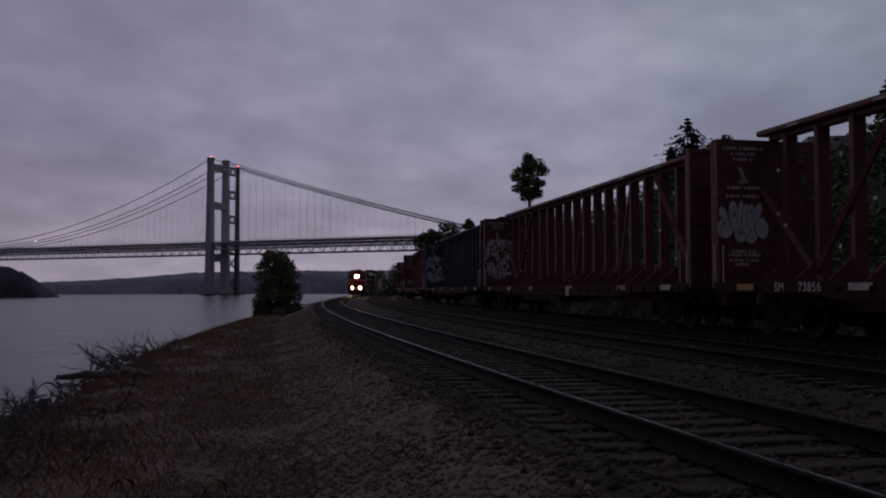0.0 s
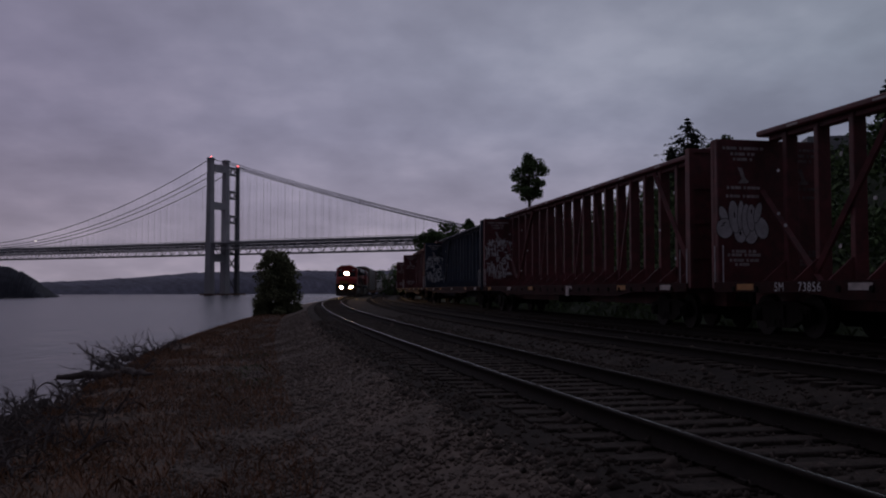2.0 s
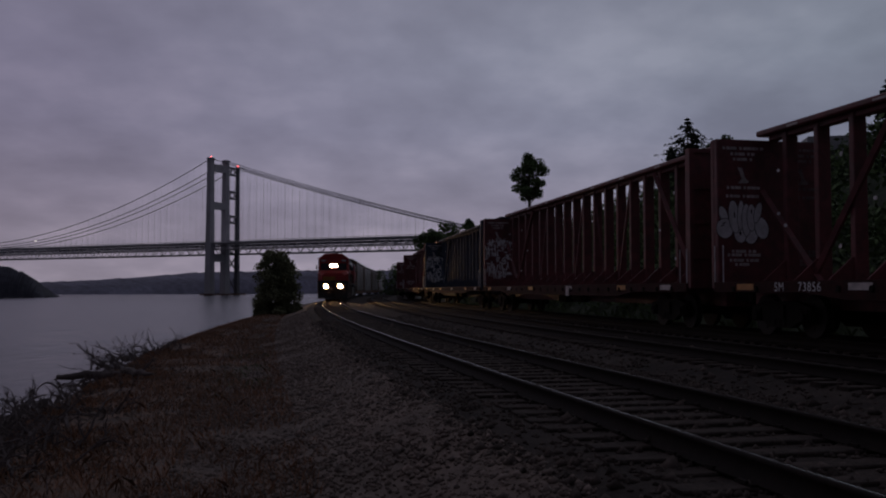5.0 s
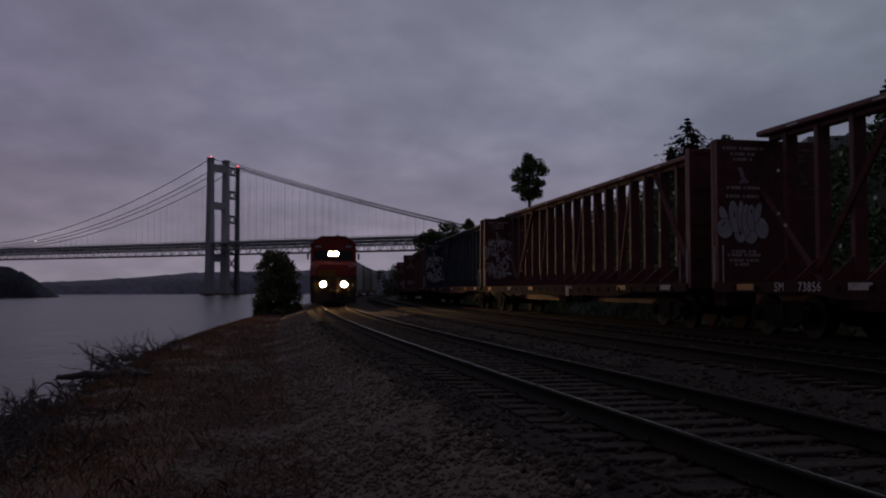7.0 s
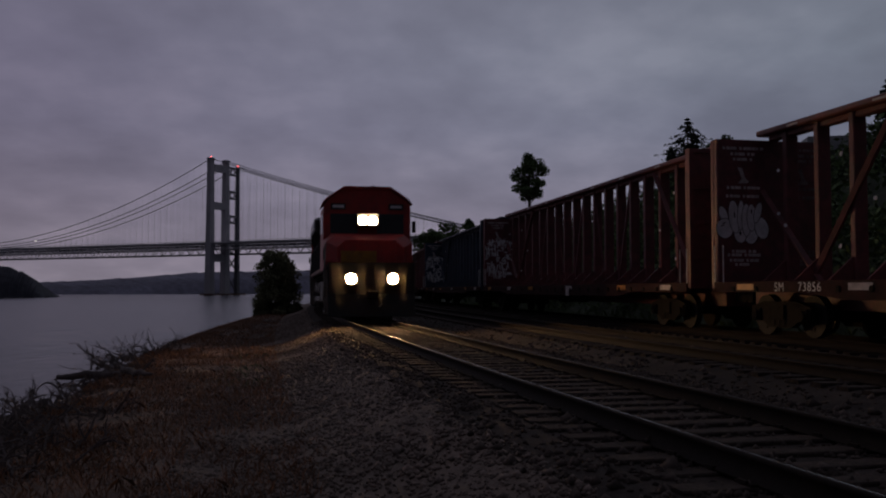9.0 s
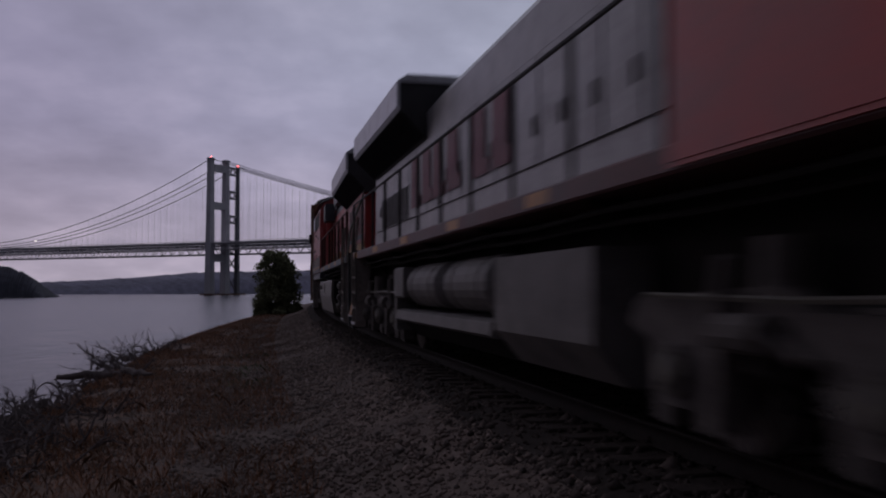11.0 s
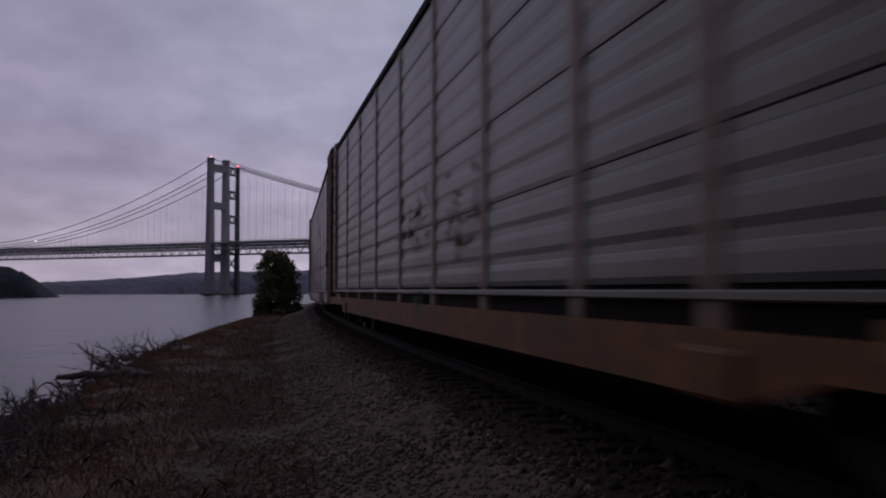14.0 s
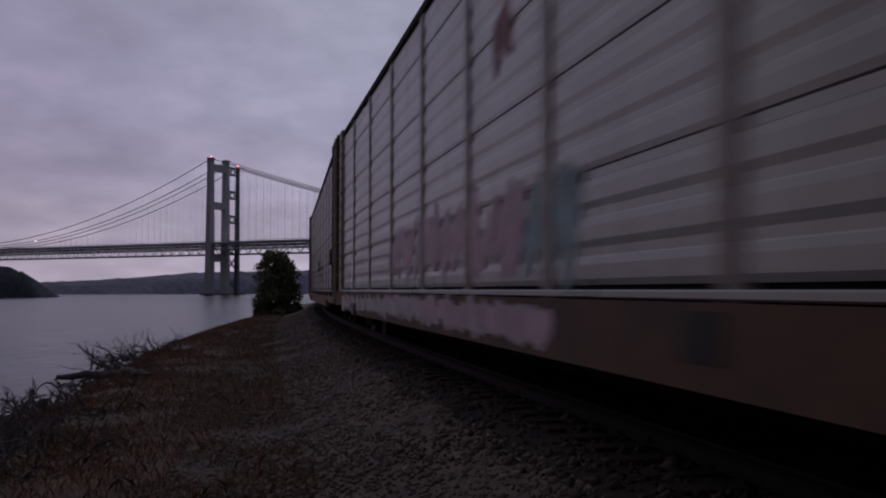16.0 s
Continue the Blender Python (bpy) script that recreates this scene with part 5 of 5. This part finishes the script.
rack1 = autorack(PANEL, POST_T, SILL_O, RUST, "grey ribbed autorack car with tan posts and orange-brown sill", 1, [-9.6, -6.9, -4.15, -1.25, 1.58, 4.3, 7.1, 9.15], 0.83)
rack2 = autorack(PANEL_L, mat("pale_tan_post", (0.32, 0.26, 0.235), 0.5, vary=0.25, scale=1.2, dirt=(0.17, 0.08, 0.055), dirt_amount=0.9), mat("dark_rusty_sill", (0.125, 0.062, 0.038), 0.75, vary=0.35, scale=1.2, dirt=(0.05, 0.035, 0.03), dirt_amount=0.7), RUST, "pale grey autorack car with pink and cyan graffiti along its side", 1, [-9.9, -7.1, -4.25, -1.4, 1.38, 4.2, 7.15, 9.9], 0.965)
# spray paint over ribs and sill of the second rack: swelling strokes in a band, like old letters
r = random.Random(9)
RED_SPRAY = mat("red_spray", (0.33, 0.17, 0.2), 0.8, vary=0.3)
WASH = mat("white_wash", (0.54, 0.51, 0.53), 0.6, vary=0.2, dirt=(0.3, 0.27, 0.28), dirt_amount=0.8)


def spray(material, label, x0, x1, z0, z1, n, lean=0.25, car=None):
    g = Build()
    for k in range(n):
        x = x0 + (x1 - x0) * (k + r.uniform(0.1, 0.9)) / n
        hgt = (z1 - z0) * r.uniform(0.35, 0.6)
        g.prism(blob(x, z0 + (z1 - z0) * r.uniform(0.35, 0.65), r.uniform(0.10, 0.22), hgt, 12, r.uniform(-lean, lean)), -1.40, (-1.4875 if z0 > 1.1 else -1.5515) - 0.0001 * (k % 40), "y")
    tagged(part("graffiti", g, material, car or rack2, label), kind="stuff")


spray(WASH, "white paint wash over the rear sill", -AR_PANEL / 2 + 0.3, 4.2, 0.56, 0.92, 60, 1.3)
spray(PINK, "faded pink spray-painted graffiti", -4.4, 3.6, 1.2, 2.1, 30, 0.9)
spray(PINK, "faded pink spray-painted graffiti on the sill", -5.0, 4.5, 0.60, 0.94, 40, 1.2)
# thin worn scribbles on the first rack
def scribble(material, label, x0, x1, z0, z1, n):
    g = Build()
    for k in range(n):
        g.prism(blob(r.uniform(x0, x1), r.uniform(z0, z1), r.uniform(0.015, 0.035), r.uniform(0.08, 0.26), 8, r.uniform(-1.4, 1.4)), -1.40, (-1.4875 if z0 > 1.1 else -1.5515) - 0.0001 * k, "y")
    tagged(part("graffiti", g, material, rack1, label), kind="stuff")


scribble(mat("dark_scribble", (0.15, 0.155, 0.15), 0.8, vary=0.4), "faint dark spray scribble", -1.6, 1.2, 1.6, 2.4, 22)
scribble(mat("orange_scuff", (0.17, 0.105, 0.07), 0.8, vary=0.4), "dull orange scuffs on the panels", 2.4, 4.0, 1.3, 2.9, 18)
scribble(mat("green_mark", (0.09, 0.12, 0.085), 0.8, vary=0.4), "small green mark on the sill", 0.6, 1.1, 0.62, 0.84, 7)
spray(CYAN, "faded cyan spray-painted graffiti", 3.75, 4.85, 1.12, 2.15, 7, 0.7)
spray(RED_SPRAY, "small red tag high on the side", 2.55, 3.1, 3.25, 3.85, 5, 0.9)
spray(WASH, "white paint wash over the sill", AR_PANEL / 2 - 2.6, AR_PANEL / 2 - 0.1, 0.62, 0.92, 14, 1.2)
part("placard", Build().box(6.75, 7.15, -1.562, -1.552, 0.64, 0.92), BLACK, rack2, "dark notice placard")
rack3 = copy_thing(rack1, Matrix())
rack4 = copy_thing(rack2, Matrix())
for src, dst in ((rack1, rack3), (rack2, rack4)):
    for a, b in zip(src.children_recursive, dst.children_recursive):
        for q, rad, d in list(WHEELS):
            if q == a:
                WHEELS.append((b, rad, d))


# ---- plants ----
def leaf_cloud(centres, radii, n, size, seed, flat_=1.0):
    """Small leaf blades spread through overlapping clumps."""
    r = np.random.default_rng(seed)
    c = np.asarray(centres, float)
    ra = np.asarray(radii, float)
    w = ra ** 2
    k = r.choice(len(c), n, p=w / w.sum())
    d = r.normal(size=(n, 3))
    d /= np.linalg.norm(d, axis=1)[:, None]
    pos = c[k] + d * (ra[k] * r.uniform(0.45, 1.08, n))[:, None] * np.array([1, 1, flat_])
    a, b = r.normal(size=(n, 3)), r.normal(size=(n, 3))
    a /= np.linalg.norm(a, axis=1)[:, None]
    b = np.cross(a, b)
    b /= np.linalg.norm(b, axis=1)[:, None]
    s = size * r.uniform(0.6, 1.5, n)[:, None]
    V = np.stack([pos - a * s, pos + b * s * 0.5, pos + a * s, pos - b * s * 0.5], 1).reshape(-1, 3)
    F = np.arange(n * 4).reshape(-1, 4)
    return V, F


def tree_at(x, y, z):
    return Matrix.Translation((x, y, z))


def broad_tree(x, y, z, height, crown0, width, leaf_m, label, seed, leaves=5000, size=0.12, name="tree", clumps=26, topw=0.5):
    r = random.Random(seed)
    root = thing(name, label, "tree" if name == "tree" else "shrub", m=tree_at(x, y, z))
    B = Build()
    tr = [(0, 0, -0.6), (0.05 * height / 8, 0, height * 0.35), (-0.02 * height / 8, 0.02, height * 0.7), (0, 0, height * 0.93)]
    r0 = height * 0.018 + 0.03
    B.tube(tr, [r0 * 1.3, r0, r0 * 0.6, r0 * 0.2], 8)
    cs, rs = [], []
    for i in range(clumps):
        f = r.random()
        zz = crown0 + (height - crown0) * f
        prof = math.sin(math.pi * min(1, 0.18 + 0.82 * f) ** (1.0 if topw >= 0.5 else 0.7)) ** 0.6
        rr = width / 2 * prof * r.uniform(0.25, 0.95)
        a = r.uniform(0, 6.28)
        cpos = (rr * math.cos(a), rr * math.sin(a), zz)
        cs.append(cpos)
        rs.append(width * r.uniform(0.10, 0.19))
        B.tube([(0, 0, max(crown0 * 0.6, zz - rr * 0.7)), cpos], [r0 * 0.4, r0 * 0.1], 5)
    part("trunk", B, BARK, root)
    V, F = leaf_cloud(cs, rs, leaves, size, seed, 0.8)
    part("crown", raw_mesh("crown", V, F, leaf_m), None, root)
    return root


def fir_tree(x, y, z, height, width, label, seed, crown0=0.15):
    r = random.Random(seed)
    root = thing("fir_tree", label, "tree", m=tree_at(x, y, z))
    B = Build().tube([(0, 0, -0.6), (0, 0, height * 0.5), (0, 0, height)], [height * 0.02, height * 0.012, 0.01], 7)
    cs, rs = [], []
    tiers = 26
    for i in range(tiers):
        f = i / (tiers - 1)
        zz = height * (crown0 + (1 - crown0) * f)
        reach = width / 2 * (1 - f) ** 0.8 * r.uniform(0.75, 1.15) + 0.08
        for k in range(7):
            a = r.uniform(0, 6.28)
            q = reach * r.uniform(0.6, 1.1)
            tip = (q * math.cos(a), q * math.sin(a), zz - q * 0.22)
            B.tube([(0, 0, zz), tip], [0.03, 0.008], 4)
            for u in (0.35, 0.65, 0.95):
                cs.append((tip[0] * u, tip[1] * u, zz + (tip[2] - zz) * u))
                rs.append(0.10 + 0.13 * q * (1.2 - u))
    part("trunk", B, BARK, root)
    V, F = leaf_cloud(cs, rs, 9000, 0.085, seed, 0.55)
    part("crown", raw_mesh("crown", V, F, FIR), None, root)
    return root


def across(x, depth):
    return (x - 784) / 1621 * depth


def tz(y, depth):
    return EYE_Z + (513.3 - y) * depth / 1621


# shore bush beside the line
broad_tree(across(488, 66), 66, -2.0, tz(443, 66) + 2.0, 0.3, 3.5, SHRUB, "dense dark green bush on the shore bank", 21, 22000, 0.085, "shore_bush", 110)
broad_tree(across(468, 67), 67, -2.4, 3.0, 0.2, 1.9, SHRUB, "low dark green bush on the shore bank", 22, 8000, 0.08, "shore_bush", 44)
broad_tree(across(512, 66), 66, -1.6, 3.6, 0.2, 1.9, SHRUB, "low dark green bush on the shore bank", 23, 8000, 0.08, "shore_bush", 44)
# trees on the hill
dd = 110
broad_tree(across(937, dd), dd, 7.0, tz(277, dd) - 7.0, tz(350, dd) - 7.0, 4.6, LEAF, "tall bare-trunked tree with a rounded crown", 31, 8000, 0.13, "tree", 46)
fir_tree(across(1220, 56), 56, 5.5, tz(210, 56) - 5.5, 8.2, "dark fir tree on the hillside", 32)
fir_tree(across(1190, 60), 60, 5.5, tz(262, 60) - 5.5, 3.2, "small dark fir tree on the hillside", 33)
broad_tree(across(1280, 60), 60, 6.0, tz(230, 60) - 6.0, 1.5, 2.0, LEAF, "thin-crowned tree on the hillside", 34, 1500, 0.10, "tree", 18)
fir_tree(across(1580, 40), 40, 4.0, tz(140, 40) - 4.0, 5.0, "dark fir tree beside the yard", 35)
broad_tree(across(785, 170), 170, 3.0, tz(396, 170) - 3.0, 3.0, 9.0, LEAF, "dark round-crowned tree beyond the yard", 36, 5000, 0.22, "tree", 34)
broad_tree(across(760, 165), 165, 2.0, tz(408, 165) - 2.0, 3.0, 7.0, LEAF, "dark round-crowned tree beyond the yard", 37, 4000, 0.22, "tree", 30)
broad_tree(across(829, 180), 180, 4.0, tz(392, 180) - 4.0, 3.0, 4.6, LEAF, "dark round-crowned tree beyond the yard", 38, 3500, 0.2, "tree", 26)
broad_tree(across(700, 210), 210, -0.5, 6.5, 0.5, 12.0, LEAF, "low dark scrub tree far down the line", 39, 3000, 0.25, "tree", 26)

# scrub along the hillside behind the parked cars
r = np.random.default_rng(41)
cs, rs = [], []
for i in range(900):
    s = 2 + 148 * r.random() ** 1.5
    o = r.uniform(12.6, 20)
    rad = r.uniform(0.5, 1.3)
    c = track_np(np.array(s), np.array(o), ground_z(s, o))
    zt = float(c[2]) + r.uniform(0.1, 2.4 if o > 14 else 1.0)
    cs.append((c[0], c[1], zt))
    rs.append(rad)
V, F = leaf_cloud(cs, rs, 130000, 0.11, 41, 0.9)
structure("hillside_scrub", raw_mesh("hillside_scrub", V, F, LEAF), "dense dark green scrub on the hillside", "undergrowth", "stuff")


def blades(name, n, s_rng, o_rng, hgt, material, label, seed, patch=0.0, power=1.6, fall=1.0):
    r = np.random.default_rng(seed)
    s = s_rng[0] + (s_rng[1] - s_rng[0]) * r.random(n) ** power
    o = o_rng[0] + (o_rng[1] - o_rng[0]) * r.random(n) ** fall
    if patch:
        keep = np.array([noise.noise(Vector((a * 0.5, b * 0.9, seed))) > patch - 0.5 for a, b in zip(s, o)])
        s, o = s[keep], o[keep]
    n = len(s)
    c = track_np(s, o, ground_z(s, o) - 0.02)
    a = r.uniform(0, 6.28, n)
    h = hgt * r.uniform(0.4, 1.3, n)
    lean = r.normal(0, 0.45, (n, 2))
    w = 0.003 + 0.003 * r.random(n)
    dx_, dy_ = np.cos(a) * w, np.sin(a) * w
    top = c + np.stack([lean[:, 0] * h, lean[:, 1] * h, h], -1)
    midp = c + np.stack([lean[:, 0] * h * 0.3, lean[:, 1] * h * 0.3, h * 0.6], -1)
    e = np.stack([dx_, dy_, 0 * dx_], -1)
    V = np.stack([c - e, c + e, midp + e * 0.8, top, midp - e * 0.8], 1).reshape(-1, 3)
    F = np.arange(n * 5).reshape(-1, 5)
    return structure(name, raw_mesh(name, V, F, material), label, "grass", "stuff")


blades("dry_grass", 110000, (1.5, 75), (-7.7, -3.2), 0.12, GRASS, "dry reddish-brown grass on the bank edge", 51, 0.25, 1.6, 2.2)
blades("bank_grass", 9000, (1.5, -12), (-7.7, -4.4), 0.12, GRASS, "dry reddish-brown grass along the bank", 55, 0.25, 1.3, 1.6)
blades("verge_grass", 14000, (1.5, 60), (-5.4, -3.0), 0.07, GRASS, "thin dry grass in the gravel", 52, 0.62)
blades("yard_grass", 14000, (4, 80), (10.2, 13.5), 0.45, GREEN, "rank green grass beside the yard track", 53, 0.3, 1.0)


blades("path_weeds", 900, (13, 23), (-4.4, -3.4), 0.10, GREEN, "low green weeds in the gravel path", 54, 0.4, 1.0)


# driftwood and bare brush along the shore edge
def bare_brush(p0, spread, hgt, label, seed, n=16, lean=(0, 0, 0), thick=1.0, forks=2):
    r = random.Random(seed)
    root = thing("bare_brush", label, "dead branches", "dead brush on the shore bank", m=Matrix.Translation(p0))
    for i in range(n):
        B = Build()

        def limb(p, d, length, rad, depth):
            pts, k = [p], 5
            for j in range(k):
                d = (d + Vector((r.uniform(-0.35, 0.35), r.uniform(-0.35, 0.35), r.uniform(-0.30, 0.22))) + Vector(lean) * 0.25).normalized()
                p = p + d * length / k
                pts.append(p)
            B.tube(pts, [rad * (1 - 0.8 * j / k) for j in range(k + 1)], 5 if rad > 0.008 else 3)
            if depth:
                for q in range(3):
                    a = pts[r.randint(1, k)]
                    limb(a, (d + Vector((r.uniform(-0.9, 0.9), r.uniform(-0.9, 0.9), r.uniform(-0.3, 0.7)))).normalized(), length * r.uniform(0.35, 0.6), rad * 0.5, depth - 1)

        a = r.uniform(0, 6.28)
        q = Vector((r.uniform(-0.6, 0.6) * spread, r.uniform(-0.6, 0.6) * spread, -0.15))
        limb(q, (Vector((math.cos(a), math.sin(a), r.uniform(0.1, 0.9))) + Vector(lean)).normalized(), hgt * r.uniform(0.7, 1.5), (0.016 + 0.020 * r.random()) * thick, forks)
        part("branch", B, DRIFT, root)
    return root


BRUSH = "tangle of bare grey-brown driftwood branches"
for s_, o_, z_, sp, hg, sd, n_ in ((6.3, -6.1, -0.80, 1.2, 0.34, 75, 18), (7.6, -6.5, -0.82, 1.3, 0.40, 76, 24), (9.2, -6.6, -0.84, 1.4, 0.38, 77, 24), (8.8, -7.2, -1.0, 1.6, 0.5, 61, 26), (10.3, -7.3, -1.0, 1.5, 0.48, 62, 30), (12.0, -7.4, -0.98, 1.4, 0.46, 63, 28), (14.0, -7.4, -1.05, 1.4, 0.34, 67, 24), (17.0, -7.4, -1.05, 1.4, 0.28, 68, 22),
                                   (20.5, -7.4, -1.05, 1.3, 0.30, 64, 26), (24.6, -7.3, -0.98, 1.4, 0.62, 65, 42), (27.2, -7.2, -0.95, 1.4, 0.66, 69, 36), (29.5, -7.0, -0.9, 1.2, 0.5, 66, 20)):
    bare_brush(track(s_, o_, z_), sp, hg, BRUSH, sd, n_)
for x_, y_, z_, sp, hg, sd, n_ in ((-5.7, 12.4, -0.88, 1.0, 0.42, 81, 26), (-6.3, 15.0, -0.88, 1.1, 0.44, 82, 30), (-6.5, 17.2, -0.86, 1.0, 0.36, 83, 24), (-6.8, 15.4, -0.95, 1.1, 0.46, 84, 28), (-5.9, 11.6, -0.92, 1.0, 0.42, 85, 26),
                                   (-7.5, 22.0, -0.86, 1.1, 0.44, 86, 26), (-6.3, 13.4, -0.92, 1.1, 0.44, 87, 28), (-6.9, 19.2, -0.90, 1.1, 0.36, 88, 24),
                                   (-4.75, 10.4, -0.68, 1.0, 0.50, 91, 24), (-4.8, 11.7, -0.68, 1.0, 0.46, 92, 24), (-4.6, 9.3, -0.68, 1.0, 0.50, 93, 22), (-5.1, 13.3, -0.70, 1.0, 0.42, 94, 22)):
    bare_brush(Vector((x_, y_, z_)), sp, hg, BRUSH, sd, n_)
for x_, y_, z_, sp, hg, sd, n_, ln_ in ((-7.35, 21.8, -0.80, 0.9, 0.70, 101, 24, (-1.0, 0.0, -0.22)), (-7.0, 21.0, -0.82, 0.9, 0.60, 102, 20, (-0.9, 0.1, -0.22)),
                                        (-5.55, 12.6, -0.80, 1.0, 0.50, 103, 22, (-0.6, 0.0, -0.12)), (-5.2, 11.4, -0.80, 1.0, 0.50, 104, 20, (-0.6, 0.0, -0.12)), (-6.2, 15.2, -0.80, 0.9, 0.45, 105, 16, (-0.8, 0.0, -0.2)),
                                        (-8.0, 27.0, -0.74, 0.7, 0.45, 106, 5, (0.0, 0.0, 0.7))):
    bare_brush(Vector((x_, y_, z_)), sp, hg, BRUSH, sd, n_, ln_, 0.6, 3)
# one long branch bent over in a bow
bow = thing("bent_branch", "long bare branch bowed over the shore edge", "dead branches", m=Matrix.Translation((-6.75, 15.6, -0.80)))
part("branch", Build().tube([(0.26 * math.cos(a) * (1 + 0.1 * math.sin(3 * a)), 0.1 * a, -0.05 + 0.30 * math.sin(a)) for a in np.linspace(0, 3.1, 10)], [0.02, 0.019, 0.018, 0.017, 0.016, 0.015, 0.014, 0.012, 0.011, 0.009], 6), DRIFT, bow)
for s, o, ln, seed in ((6.2, -6.9, 1.8, 71), (9.0, -7.0, 2.2, 72), (17.6, -6.1, 1.3, 73), (19, -7.0, 1.9, 74)):
    r = random.Random(seed)
    p0 = track(s, o, float(ground_z(s, o)) + 0.10)
    root = thing("drift_log", "weathered grey driftwood log lying on the bank", "log", "drift logs on the bank", m=Matrix.Translation(p0) @ Matrix.Rotation(r.uniform(-1.2, 0.4), 4, "Z"))
    pts = [(ln * (k / 6 - 0.5), r.uniform(-0.06, 0.06), r.uniform(-0.03, 0.05)) for k in range(7)]
    part("log", Build().tube(pts, [0.05, 0.075, 0.08, 0.075, 0.065, 0.05, 0.025], 9), DRIFT, root)
    part("stub", Build().tube([pts[4], (pts[4][0] + 0.2, 0.15, 0.28)], [0.03, 0.012], 6), DRIFT, root)


# ---- movement ----
def motions():
    times = [i * 0.5 for i in range(33)]
    lead_c = S_NOSE + 10.40             # centre of the leading engine at 9 s
    consist = [(loco1, lead_c, 6.75, False), (loco2, lead_c + 22.3, 6.75, True)]
    front = S_NOSE + 46.3
    for i, rk in enumerate((rack1, rack2, rack3, rack4)):
        consist.append((rk, front + AR_PANEL / 2 + i * 28.05, 10.45, False))
    for ob, c, half, back in consist:
        walk(ob, [(t_, on_track(c - SPEED * (t_ - 9.0), half, 0.0, back)) for t_ in times])
    for q, rad, d in WHEELS:
        base = q.matrix_basis.translation.copy()
        rate = SPEED / rad
        walk(q, [(k / 30, Matrix.Translation(base) @ Matrix.Rotation(d * rate * k / 30, 4, "Y")) for k in range(481)])


motions()
